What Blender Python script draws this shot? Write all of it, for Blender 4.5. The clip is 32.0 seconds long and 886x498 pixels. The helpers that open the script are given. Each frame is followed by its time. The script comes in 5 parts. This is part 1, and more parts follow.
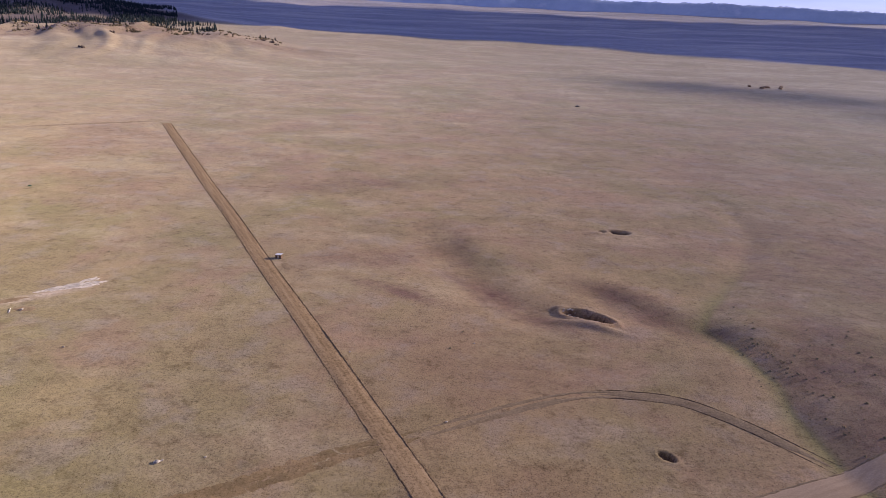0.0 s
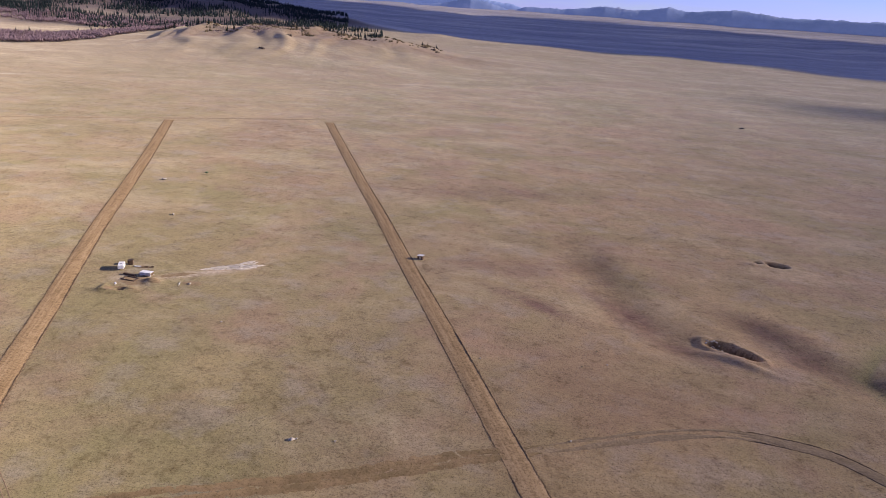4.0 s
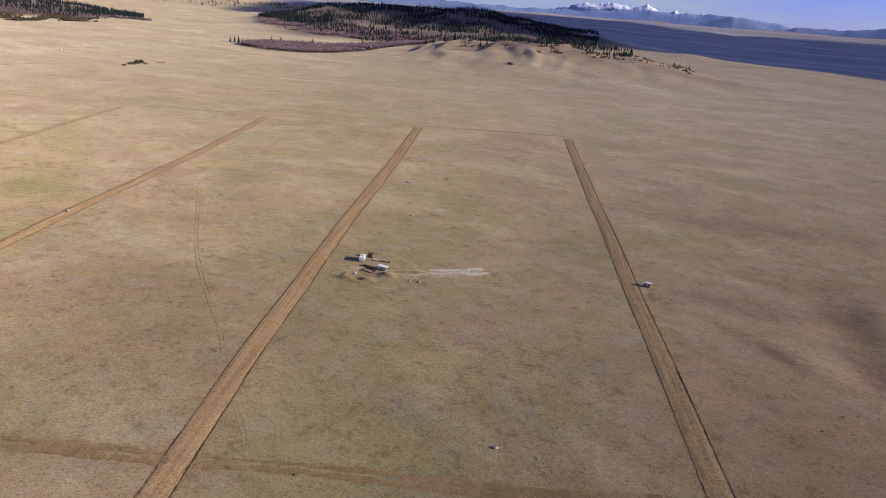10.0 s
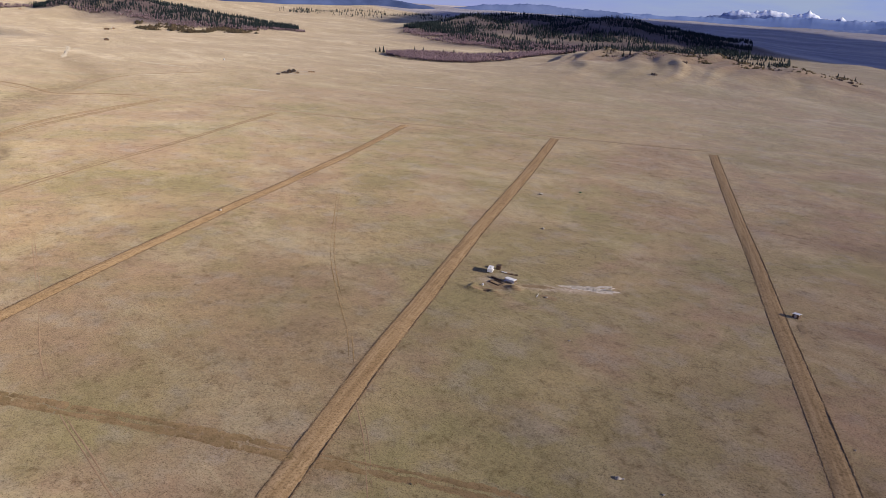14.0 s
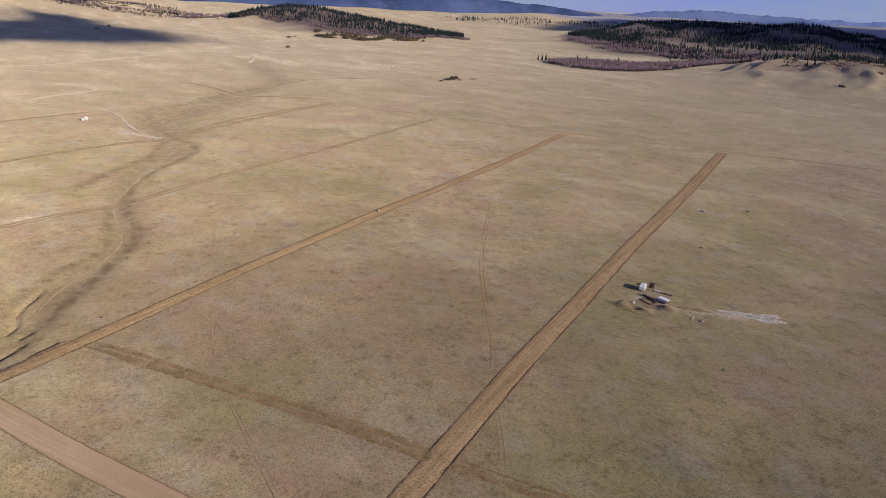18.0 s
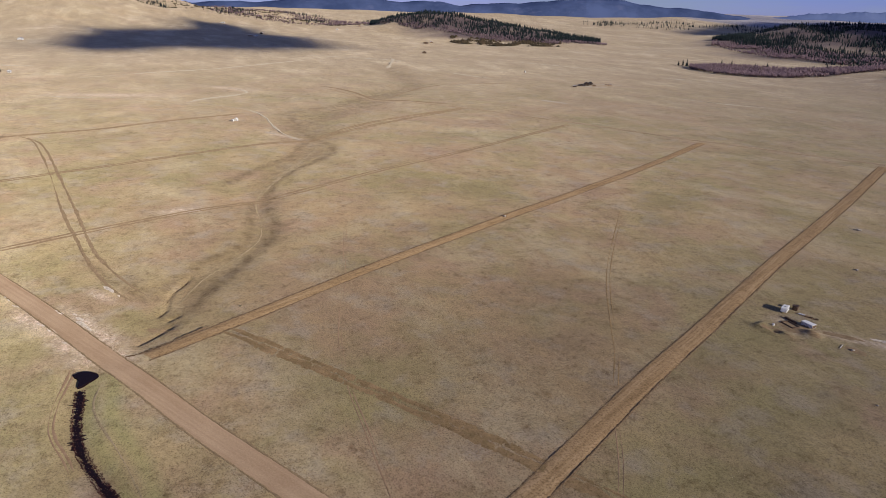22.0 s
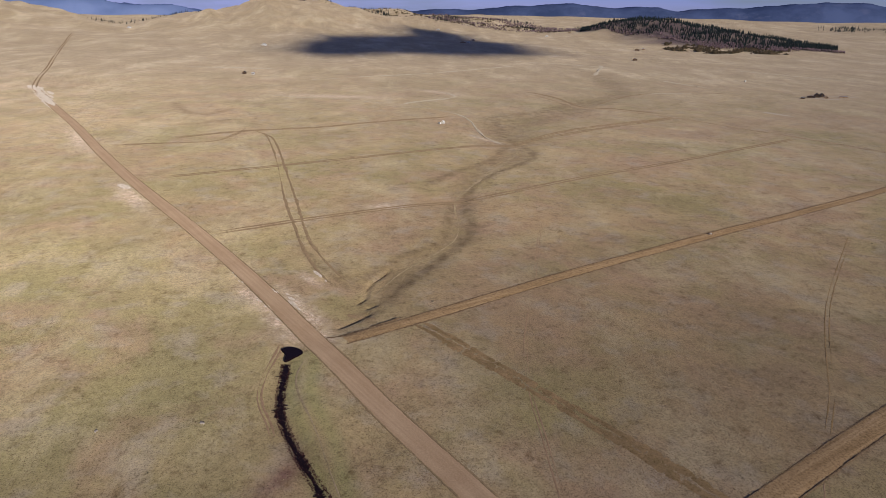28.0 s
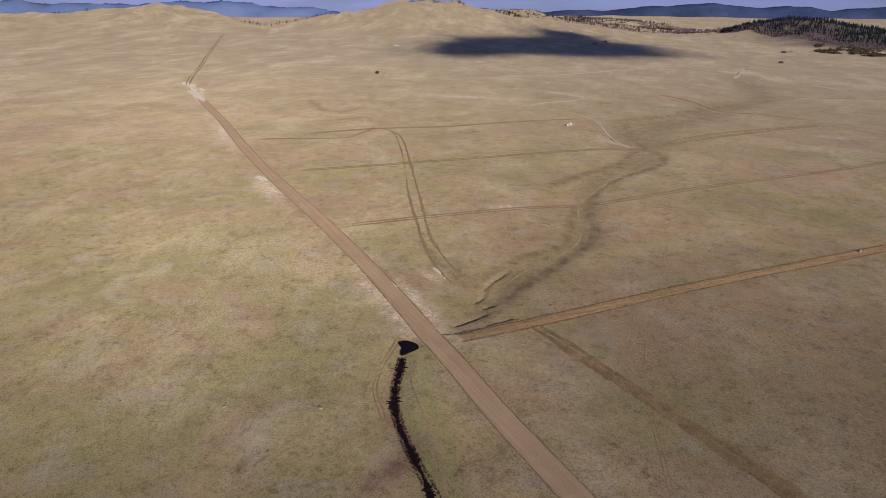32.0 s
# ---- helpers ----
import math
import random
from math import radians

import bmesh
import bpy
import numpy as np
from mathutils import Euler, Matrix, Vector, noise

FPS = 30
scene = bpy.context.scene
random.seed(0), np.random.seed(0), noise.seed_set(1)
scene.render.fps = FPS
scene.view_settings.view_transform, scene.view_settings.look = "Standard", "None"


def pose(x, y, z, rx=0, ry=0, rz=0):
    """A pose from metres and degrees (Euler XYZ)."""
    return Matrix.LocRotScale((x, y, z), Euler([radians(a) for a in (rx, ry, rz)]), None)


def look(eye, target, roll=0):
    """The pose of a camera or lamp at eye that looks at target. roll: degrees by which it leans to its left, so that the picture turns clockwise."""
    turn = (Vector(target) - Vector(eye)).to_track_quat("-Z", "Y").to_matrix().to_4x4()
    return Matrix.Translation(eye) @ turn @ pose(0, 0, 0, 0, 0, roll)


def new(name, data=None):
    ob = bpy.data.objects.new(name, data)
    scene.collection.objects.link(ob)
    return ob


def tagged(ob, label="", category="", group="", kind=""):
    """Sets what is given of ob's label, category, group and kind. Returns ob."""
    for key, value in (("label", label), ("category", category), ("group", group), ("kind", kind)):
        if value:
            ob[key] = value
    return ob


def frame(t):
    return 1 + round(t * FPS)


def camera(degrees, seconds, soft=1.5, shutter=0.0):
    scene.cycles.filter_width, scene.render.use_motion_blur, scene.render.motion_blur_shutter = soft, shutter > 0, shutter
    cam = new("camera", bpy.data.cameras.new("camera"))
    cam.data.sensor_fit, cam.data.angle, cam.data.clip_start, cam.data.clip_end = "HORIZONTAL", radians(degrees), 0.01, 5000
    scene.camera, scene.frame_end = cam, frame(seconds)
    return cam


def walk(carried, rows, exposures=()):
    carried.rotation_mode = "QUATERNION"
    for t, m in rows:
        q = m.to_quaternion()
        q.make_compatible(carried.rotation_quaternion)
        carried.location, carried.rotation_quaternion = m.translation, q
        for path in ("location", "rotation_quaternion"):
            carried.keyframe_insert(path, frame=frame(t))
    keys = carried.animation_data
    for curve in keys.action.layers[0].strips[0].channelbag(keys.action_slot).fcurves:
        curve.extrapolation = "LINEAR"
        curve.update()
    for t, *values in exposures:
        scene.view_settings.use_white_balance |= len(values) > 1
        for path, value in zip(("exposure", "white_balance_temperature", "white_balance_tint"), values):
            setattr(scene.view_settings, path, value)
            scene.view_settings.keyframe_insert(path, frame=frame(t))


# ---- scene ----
cam = camera(64.41, 32.0, 0.75)
# seconds, place, yaw, pitch, roll of the drone
PATH = [
    (0.0, 0.00, -0.00, 110.00, 0.00, -19.55, 2.48),
    (0.5, 0.00, -0.15, 109.95, 1.48, -19.47, 2.74),
    (1.0, -0.02, -0.32, 109.90, 2.93, -19.41, 2.96),
    (1.5, -0.06, -0.47, 109.87, 4.27, -19.38, 3.14),
    (2.0, -0.11, -0.53, 109.91, 5.71, -19.36, 3.30),
    (2.5, -0.14, -0.53, 109.98, 7.23, -19.35, 3.44),
    (3.0, -0.13, -0.51, 110.07, 8.82, -19.33, 3.56),
    (3.5, -0.07, -0.50, 110.12, 10.41, -19.34, 3.69),
    (5.5, 0.05, -0.51, 110.09, 17.34, -19.42, 3.87),
    (6.0, 0.11, -0.52, 110.09, 19.16, -19.43, 4.01),
    (6.5, 0.10, -0.53, 110.10, 20.91, -19.45, 4.10),
    (7.0, 0.02, -0.54, 110.10, 22.59, -19.44, 4.16),
    (7.5, -0.12, -0.51, 110.11, 24.19, -19.43, 4.19),
    (8.0, -0.29, -0.43, 110.10, 25.71, -19.41, 4.18),
    (8.5, -0.46, -0.31, 110.03, 27.30, -19.40, 4.20),
    (9.0, -0.64, -0.15, 109.97, 28.74, -19.36, 4.19),
    (9.5, -0.81, -0.03, 109.86, 30.01, -19.33, 4.16),
    (10.0, -1.00, 0.10, 109.76, 31.25, -19.30, 4.10),
    (10.5, -1.26, 0.32, 109.74, 32.50, -19.26, 4.01),
    (11.0, -1.57, 0.61, 109.77, 33.76, -19.24, 3.92),
    (11.5, -1.84, 0.96, 109.82, 35.19, -19.24, 3.84),
    (12.0, -2.06, 1.31, 109.88, 36.67, -19.22, 3.76),
    (12.5, -2.24, 1.61, 109.95, 38.11, -19.23, 3.67),
    (13.0, -2.37, 1.89, 110.06, 39.51, -19.22, 3.58),
    (13.5, -2.43, 2.15, 110.20, 40.91, -19.22, 3.48),
    (14.0, -2.45, 2.42, 110.41, 42.43, -19.26, 3.38),
    (14.5, -2.49, 2.64, 110.62, 43.97, -19.28, 3.22),
    (16.5, -2.60, 2.79, 110.77, 50.46, -19.28, 3.04),
    (17.0, -2.71, 2.91, 110.86, 52.12, -19.30, 2.93),
    (17.5, -2.84, 3.02, 110.91, 53.75, -19.32, 2.88),
    (18.0, -3.00, 3.16, 110.93, 55.33, -19.35, 2.80),
    (18.5, -3.20, 3.27, 110.92, 56.75, -19.36, 2.67),
    (19.0, -3.41, 3.35, 110.87, 58.02, -19.37, 2.56),
    (19.5, -3.60, 3.42, 110.81, 59.36, -19.37, 2.47),
    (20.0, -3.74, 3.46, 110.76, 60.67, -19.36, 2.38),
    (20.5, -3.83, 3.48, 110.69, 62.10, -19.37, 2.29),
    (21.0, -3.90, 3.56, 110.62, 63.48, -19.36, 2.18),
    (21.5, -3.99, 3.68, 110.54, 64.77, -19.35, 2.07),
    (22.0, -4.07, 3.82, 110.47, 66.08, -19.34, 1.97),
    (22.5, -4.13, 4.00, 110.42, 67.51, -19.32, 1.90),
    (23.0, -4.19, 4.14, 110.40, 68.91, -19.32, 1.81),
    (23.5, -4.27, 4.20, 110.38, 70.22, -19.30, 1.72),
    (24.0, -4.36, 4.20, 110.33, 71.56, -19.30, 1.65),
    (24.5, -4.51, 4.16, 110.29, 72.94, -19.29, 1.62),
    (25.0, -4.71, 4.11, 110.22, 74.31, -19.27, 1.59),
    (25.5, -4.96, 3.99, 110.11, 75.82, -19.28, 1.51),
    (27.5, -5.25, 3.85, 109.97, 81.26, -19.26, 1.34),
    (28.0, -5.53, 3.76, 109.82, 82.53, -19.26, 1.24),
    (28.5, -5.79, 3.68, 109.67, 83.81, -19.26, 1.17),
    (29.0, -6.03, 3.56, 109.54, 85.11, -19.26, 1.10),
    (29.5, -6.25, 3.44, 109.43, 86.33, -19.27, 1.06),
    (30.0, -6.42, 3.34, 109.32, 87.59, -19.27, 0.98),
    (30.5, -6.56, 3.29, 109.21, 88.83, -19.28, 0.90),
    (31.0, -6.69, 3.33, 109.10, 90.11, -19.29, 0.87),
    (31.5, -6.82, 3.41, 109.00, 91.56, -19.30, 0.82),
    (32.0, -6.97, 3.51, 108.92, 92.80, -19.32, 0.78),
]
walk(cam, [(t, Matrix.Translation((x, y, z)) @ pose(0, 0, 0, 90 + pitch, 0, yaw) @ pose(0, 0, 0, 0, 0, roll))
           for t, x, y, z, yaw, pitch, roll in PATH],
     [(0, 0.76, 6100, 20), (6, 0.59, 6060, 14), (9, 0.39, 6020, 12), (13, 0.25, 5930, 11), (19, -0.03, 5820, 10), (25, -0.31, 5780, 10), (32, -0.64, 5790, 11)])

# ---- light ----
SUN_AZ, SUN_EL = -69.4, 17.8          # azimuths count from +y towards -x
def azdir(az):
    a = radians(az)
    return Vector((-math.sin(a), math.cos(a), 0))


SUN = azdir(SUN_AZ) * math.cos(radians(SUN_EL)) + Vector((0, 0, math.sin(radians(SUN_EL))))
world = bpy.data.worlds.new("sky")
scene.world = world
world.use_nodes = True
wn = world.node_tree
sky = wn.nodes.new("ShaderNodeTexSky")
sky.sky_type, sky.sun_disc = "NISHITA", False
sky.sun_elevation, sky.sun_rotation = radians(SUN_EL), radians(-SUN_AZ)
sky.altitude, sky.air_density, sky.dust_density, sky.ozone_density = 2700, 1.0, 0.4, 1.5
wn.nodes["Background"].inputs["Strength"].default_value = 0.05
blue = wn.nodes.new("ShaderNodeMix")
blue.data_type, blue.blend_type = "RGBA", "MULTIPLY"
blue.inputs[0].default_value, blue.inputs[7].default_value = 1.0, (0.84, 0.88, 2.05, 1)
wn.links.new(sky.outputs[0], blue.inputs[6])
wco, wmap, wnoise, wramp, wmix = [wn.nodes.new("ShaderNode" + k) for k in ("TexCoord", "Mapping", "TexNoise", "ValToRGB", "Mix")]
wmap.inputs["Scale"].default_value = (1, 1, 7)
wnoise.inputs["Scale"].default_value, wnoise.inputs["Detail"].default_value, wnoise.inputs["Roughness"].default_value = 3.0, 7, 0.62
wramp.color_ramp.elements[0].position, wramp.color_ramp.elements[1].position = 0.44, 0.68
wmix.data_type = "RGBA"
wmix.inputs[7].default_value = (6.0, 6.8, 9.0, 1)
for a, b in ((wco.outputs["Generated"], wmap.inputs[0]), (wmap.outputs[0], wnoise.inputs["Vector"]), (wnoise.outputs[0], wramp.inputs[0]), (wramp.outputs[0], wmix.inputs[0]),
             (blue.outputs[2], wmix.inputs[6]), (wmix.outputs[2], wn.nodes["Background"].inputs["Color"])):
    wn.links.new(a, b)
sun = new("sun", bpy.data.lights.new("sun", "SUN"))
sun.data.energy, sun.data.angle, sun.data.color = 5.0, radians(0.9), (1.0, 0.88, 0.72)
sun.matrix_world = look(SUN * 3000, (0, 0, 0))
scene.view_settings.exposure = 0.0


# ---- materials ----
def ramp(nt, fac, stops, interp="LINEAR"):
    n = nt.nodes.new("ShaderNodeValToRGB")
    n.color_ramp.interpolation = interp
    while len(n.color_ramp.elements) < len(stops):
        n.color_ramp.elements.new(0.5)
    for e, (p, c) in zip(n.color_ramp.elements, stops):
        e.position, e.color = p, (*c, 1) if len(c) == 3 else c
    nt.links.new(fac, n.inputs[0])
    return n.outputs[0]


def grain(nt, scale, detail=4.0, rough=0.6, stretch=(1, 1, 1), shift=0.0, turn=0.0, warp=0.0):
    co = nt.nodes.new("ShaderNodeTexCoord")
    mp = nt.nodes.new("ShaderNodeMapping")
    mp.inputs["Scale"].default_value = stretch
    mp.inputs["Location"].default_value = (shift, shift * 1.7, shift * 0.3)
    mp.inputs["Rotation"].default_value = (0, 0, radians(turn))
    nt.links.new(co.outputs["Object"], mp.inputs[0])
    n = nt.nodes.new("ShaderNodeTexNoise")
    n.inputs["Scale"].default_value, n.inputs["Detail"].default_value = scale, detail
    n.inputs["Roughness"].default_value, n.inputs["Distortion"].default_value = rough, warp
    nt.links.new(mp.outputs[0], n.inputs["Vector"])
    return n.outputs[0]


def mix(nt, a, b, fac, mode="MIX"):
    n = nt.nodes.new("ShaderNodeMix")
    n.data_type, n.blend_type = "RGBA", mode
    for sock, v in ((n.inputs[0], fac), (n.inputs[6], a), (n.inputs[7], b)):
        if isinstance(v, (int, float)):
            sock.default_value = v
        elif isinstance(v, tuple):
            sock.default_value = (*v, 1)
        else:
            nt.links.new(v, sock)
    return n.outputs[2]


def maths(nt, op, a, b=0.0):
    n = nt.nodes.new("ShaderNodeMath")
    n.operation = op
    for sock, v in zip(n.inputs, (a, b)):
        if isinstance(v, (int, float)):
            sock.default_value = v
        else:
            nt.links.new(v, sock)
    return n.outputs[0]


def material(name, colour, rough=0.9, metal=0.0, spec=0.2, bump=None, dist=0.1, strength=1.0, matte=0.0, sheen=0.0):
    """colour: a tuple, or a function of the node tree that gives a colour socket; bump: the same for a height."""
    m = bpy.data.materials.new(name)
    m.use_nodes = True
    nt = m.node_tree
    b = nt.nodes["Principled BSDF"]
    b.inputs["Roughness"].default_value, b.inputs["Metallic"].default_value = rough, metal
    b.inputs["Specular IOR Level"].default_value = spec
    b.inputs["Diffuse Roughness"].default_value = matte
    b.inputs["Sheen Weight"].default_value, b.inputs["Sheen Roughness"].default_value = sheen, 0.45
    b.inputs["Sheen Tint"].default_value = (1.0, 0.86, 0.66, 1)
    if callable(colour):
        nt.links.new(colour(nt), b.inputs["Base Color"])
    else:
        b.inputs["Base Color"].default_value = (*colour, 1)
    if bump:
        n = nt.nodes.new("ShaderNodeBump")
        n.inputs["Distance"].default_value, n.inputs["Strength"].default_value = dist, strength
        nt.links.new(bump(nt), n.inputs["Height"])
        nt.links.new(n.outputs[0], b.inputs["Normal"])
    return m


def speckled(dark, light, scale, lo=0.35, hi=0.65, detail=5, stretch=(1, 1, 1)):
    return lambda nt: ramp(nt, grain(nt, scale, detail, 0.65, stretch), [(lo, dark), (hi, light)])


def attribute(nt, name):
    n = nt.nodes.new("ShaderNodeAttribute")
    n.attribute_name = name
    return n.outputs["Fac"]


def prairie_colour(nt):
    # broad swathes of olive, tan and rosy grasses
    broad = ramp(nt, grain(nt, 0.0065, 5, 0.58, warp=0.6), [(0.36, (0.285, 0.225, 0.105)), (0.44, (0.335, 0.255, 0.125)), (0.51, (0.395, 0.292, 0.154)), (0.58, (0.37, 0.255, 0.142)), (0.65, (0.32, 0.22, 0.13))])
    green = ramp(nt, grain(nt, 0.016, 5, 0.6, shift=31), [(0.48, (0, 0, 0)), (0.66, (0.6, 0.6, 0.6))])
    c = mix(nt, broad, (0.272, 0.24, 0.098), green)
    c = mix(nt, c, (0.295, 0.25, 0.118), maths(nt, "MULTIPLY", attribute(nt, "lush"), ramp(nt, grain(nt, 0.012, 6, 0.7, shift=63), [(0.36, (0.3, 0.3, 0.3)), (0.6, (1, 1, 1))])))
    rosy = ramp(nt, grain(nt, 0.028, 5, 0.6, shift=90, warp=0.4), [(0.5, (0, 0, 0)), (0.66, (0.7, 0.7, 0.7))])
    c = mix(nt, c, (0.355, 0.24, 0.15), rosy)
    pale = ramp(nt, grain(nt, 0.02, 7, 0.72, (0.6, 1.2, 1), 7, 20, 0.25), [(0.5, (0, 0, 0)), (0.68, (0.75, 0.75, 0.75))])
    c = mix(nt, c, (0.46, 0.375, 0.225), pale)
    ashen = ramp(nt, grain(nt, 0.06, 4, 0.6, shift=55), [(0.52, (0, 0, 0)), (0.66, (0.5, 0.5, 0.5))])
    c = mix(nt, c, (0.36, 0.30, 0.225), ashen)
    # distance haze painted into the colour: far grass paler and greyer
    c = mix(nt, c, ramp(nt, grain(nt, 0.011, 7, 0.75, (0.5, 1.3, 1), 15, 20), [(0.4, (0.335, 0.262, 0.165)), (0.52, (0.39, 0.308, 0.196)), (0.64, (0.50, 0.41, 0.275))]), maths(nt, "MULTIPLY", attribute(nt, "haze_tint"), 0.85))
    c = mix(nt, c, (0.175, 0.122, 0.062), maths(nt, "MULTIPLY", attribute(nt, "moist"), ramp(nt, grain(nt, 0.12, 6, 0.75, shift=5), [(0.36, (0.25, 0.25, 0.25)), (0.6, (1, 1, 1))])))
    c = mix(nt, c, (0.24, 0.235, 0.085), attribute(nt, "sward"))
    # dark reddish ground colour, with some slope shade painted in
    c = mix(nt, c, (0.155, 0.078, 0.066), maths(nt, "MULTIPLY", attribute(nt, "heath_shade"), ramp(nt, grain(nt, 0.06, 6, 0.75, shift=71), [(0.34, (0.35, 0.35, 0.35)), (0.6, (1, 1, 1))])))
    c = mix(nt, c, (0.095, 0.068, 0.07), attribute(nt, "forest_floor"))
    # grey sage colour of the valley with aerial haze painted in
    c = mix(nt, c, ramp(nt, grain(nt, 0.0035, 7, 0.72, (0.35, 1.6, 1), 9, 12), [(0.36, (0.21, 0.20, 0.23)), (0.5, (0.30, 0.28, 0.295)), (0.64, (0.46, 0.40, 0.36))]), attribute(nt, "hazed_sage"))
    # pit soil, near black because the shade inside is painted in
    c = mix(nt, c, ramp(nt, grain(nt, 0.9, 5, 0.7, shift=17), [(0.4, (0.03, 0.02, 0.016)), (0.66, (0.13, 0.095, 0.07))]), attribute(nt, "dug"))
    c = mix(nt, c, mix(nt, c, (1.09, 0.955, 0.84), 1.0, "MULTIPLY"), attribute(nt, "rust"))
    c = mix(nt, c, ramp(nt, grain(nt, 0.5, 6, 0.75, shift=37), [(0.36, (0.40, 0.29, 0.195)), (0.52, (0.54, 0.42, 0.305)), (0.66, (0.74, 0.63, 0.49))]), maths(nt, "MULTIPLY", attribute(nt, "scuff"), ramp(nt, grain(nt, 0.3, 6, 0.8, shift=19), [(0.36, (0.3, 0.3, 0.3)), (0.55, (1, 1, 1))])))
    # crumbs of rusty soil in loose flocks, then single tufts
    flock = ramp(nt, grain(nt, 0.045, 4, 0.6, shift=44), [(0.5, (0.06, 0.06, 0.06)), (0.64, (1, 1, 1))])
    crumb = ramp(nt, grain(nt, 1.1, 5, 0.8, shift=27), [(0.55, (0, 0, 0)), (0.66, (0.85, 0.85, 0.85))])
    c = mix(nt, c, (0.15, 0.095, 0.055), maths(nt, "MULTIPLY", flock, crumb))
    blot = ramp(nt, grain(nt, 0.2, 6, 0.75, shift=41), [(0.33, (0.68, 0.64, 0.60)), (0.46, (1, 1, 1)), (0.7, (1.15, 1.14, 1.12))])
    tuft = ramp(nt, grain(nt, 2.0, 5, 0.8, shift=3), [(0.34, (0.42, 0.38, 0.34)), (0.46, (1, 1, 1)), (0.68, (1.3, 1.28, 1.25))])
    mid = ramp(nt, grain(nt, 0.7, 6, 0.85, shift=23), [(0.36, (0.7, 0.67, 0.64)), (0.47, (1, 1, 1)), (0.68, (1.16, 1.15, 1.13))])
    smudge = ramp(nt, grain(nt, 0.032, 4, 0.55, shift=83, warp=0.8), [(0.36, (0.925, 0.92, 0.91)), (0.5, (1, 1, 1)), (0.64, (1.07, 1.06, 1.04))])
    c = mix(nt, c, smudge, 1.0, "MULTIPLY")
    c = mix(nt, c, blot, 1.0, "MULTIPLY")
    c = mix(nt, c, mid, 1.0, "MULTIPLY")
    c = mix(nt, c, tuft, 1.0, "MULTIPLY")
    # multiplies the fitted brightness, painted light included, into the grass colour
    return mix(nt, c, fitted_tone(nt), 1.0, "MULTIPLY")


def fitted_tone(nt):
    """Fitted ground brightness with light painted in, from 0.5 to 1.5."""
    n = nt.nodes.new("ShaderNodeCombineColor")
    v = attribute(nt, "tone_fit")
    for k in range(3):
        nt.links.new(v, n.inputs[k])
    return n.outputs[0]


PRAIRIE = material("dry_prairie_grass", prairie_colour, 0.95, spec=0.1, matte=0.9, sheen=0.05,
                   bump=lambda nt: maths(nt, "ADD", maths(nt, "MULTIPLY", grain(nt, 1.3, 5, 0.7), 0.3), maths(nt, "MULTIPLY", grain(nt, 0.05, 4, 0.55, shift=12), 2.4)), dist=0.5, strength=0.42)
def along(nt, turn, length, scale, shift=0.0):
    """Noise drawn out along a compass line."""
    co = nt.nodes.new("ShaderNodeTexCoord")
    mp = nt.nodes.new("ShaderNodeMapping")
    mp.vector_type = "TEXTURE"
    mp.inputs["Rotation"].default_value, mp.inputs["Scale"].default_value = (0, 0, radians(turn)), (1, length, 1)
    mp.inputs["Location"].default_value = (shift, shift, 0)
    n = nt.nodes.new("ShaderNodeTexNoise")
    n.inputs["Scale"].default_value, n.inputs["Detail"].default_value = scale, 4
    nt.links.new(co.outputs["Object"], mp.inputs[0])
    nt.links.new(mp.outputs[0], n.inputs["Vector"])
    return n.outputs[0]


DIRT = material("graded_dirt", lambda nt: mix(nt, ramp(nt, maths(nt, "ADD", maths(nt, "MULTIPLY", along(nt, 27.4, 40, 1.1), 0.55), maths(nt, "MULTIPLY", grain(nt, 0.2, 7, 0.8), 0.45)), [(0.36, (0.26, 0.165, 0.076)), (0.5, (0.355, 0.232, 0.112)), (0.64, (0.445, 0.30, 0.155))]),
                ramp(nt, grain(nt, 1.4, 4, 0.7, shift=8), [(0.36, (0.6, 0.58, 0.55)), (0.5, (1, 1, 1)), (0.65, (1.15, 1.15, 1.15))]), 1.0, "MULTIPLY"),
                0.95, spec=0.1, matte=0.8, bump=lambda nt: grain(nt, 1.2, 5, 0.7), dist=0.15, strength=0.35)
GRAVEL = material("packed_gravel", lambda nt: mix(nt, ramp(nt, maths(nt, "ADD", maths(nt, "MULTIPLY", along(nt, 118, 60, 0.8), 0.55), maths(nt, "MULTIPLY", grain(nt, 0.06, 6, 0.65), 0.45)), [(0.36, (0.405, 0.27, 0.155)), (0.64, (0.515, 0.362, 0.218))]),
                  ramp(nt, grain(nt, 2.2, 4, 0.7, shift=8), [(0.35, (0.85, 0.84, 0.82)), (0.65, (1.08, 1.08, 1.08))]), 1.0, "MULTIPLY"),
                  0.95, spec=0.1, matte=0.8, bump=lambda nt: grain(nt, 2.0, 4, 0.7), dist=0.05)
SOIL = material("turned_soil", speckled((0.13, 0.082, 0.045), (0.28, 0.19, 0.105), 0.9), 0.97, spec=0.05, matte=0.8,
                bump=lambda nt: grain(nt, 2.5, 5, 0.75), dist=0.3)
FAINT = material("old_track_soil", lambda nt: mix(nt, ramp(nt, grain(nt, 0.2, 5, 0.7), [(0.35, (0.27, 0.185, 0.098)), (0.65, (0.355, 0.25, 0.14))]),
                 ramp(nt, grain(nt, 1.4, 4, 0.7), [(0.3, (0.6, 0.6, 0.6)), (0.65, (1.1, 1.1, 1.1))]), 1.0, "MULTIPLY"), 0.97, spec=0.05, matte=0.8,
                 bump=lambda nt: grain(nt, 1.6, 5, 0.75), dist=0.2, strength=0.4)
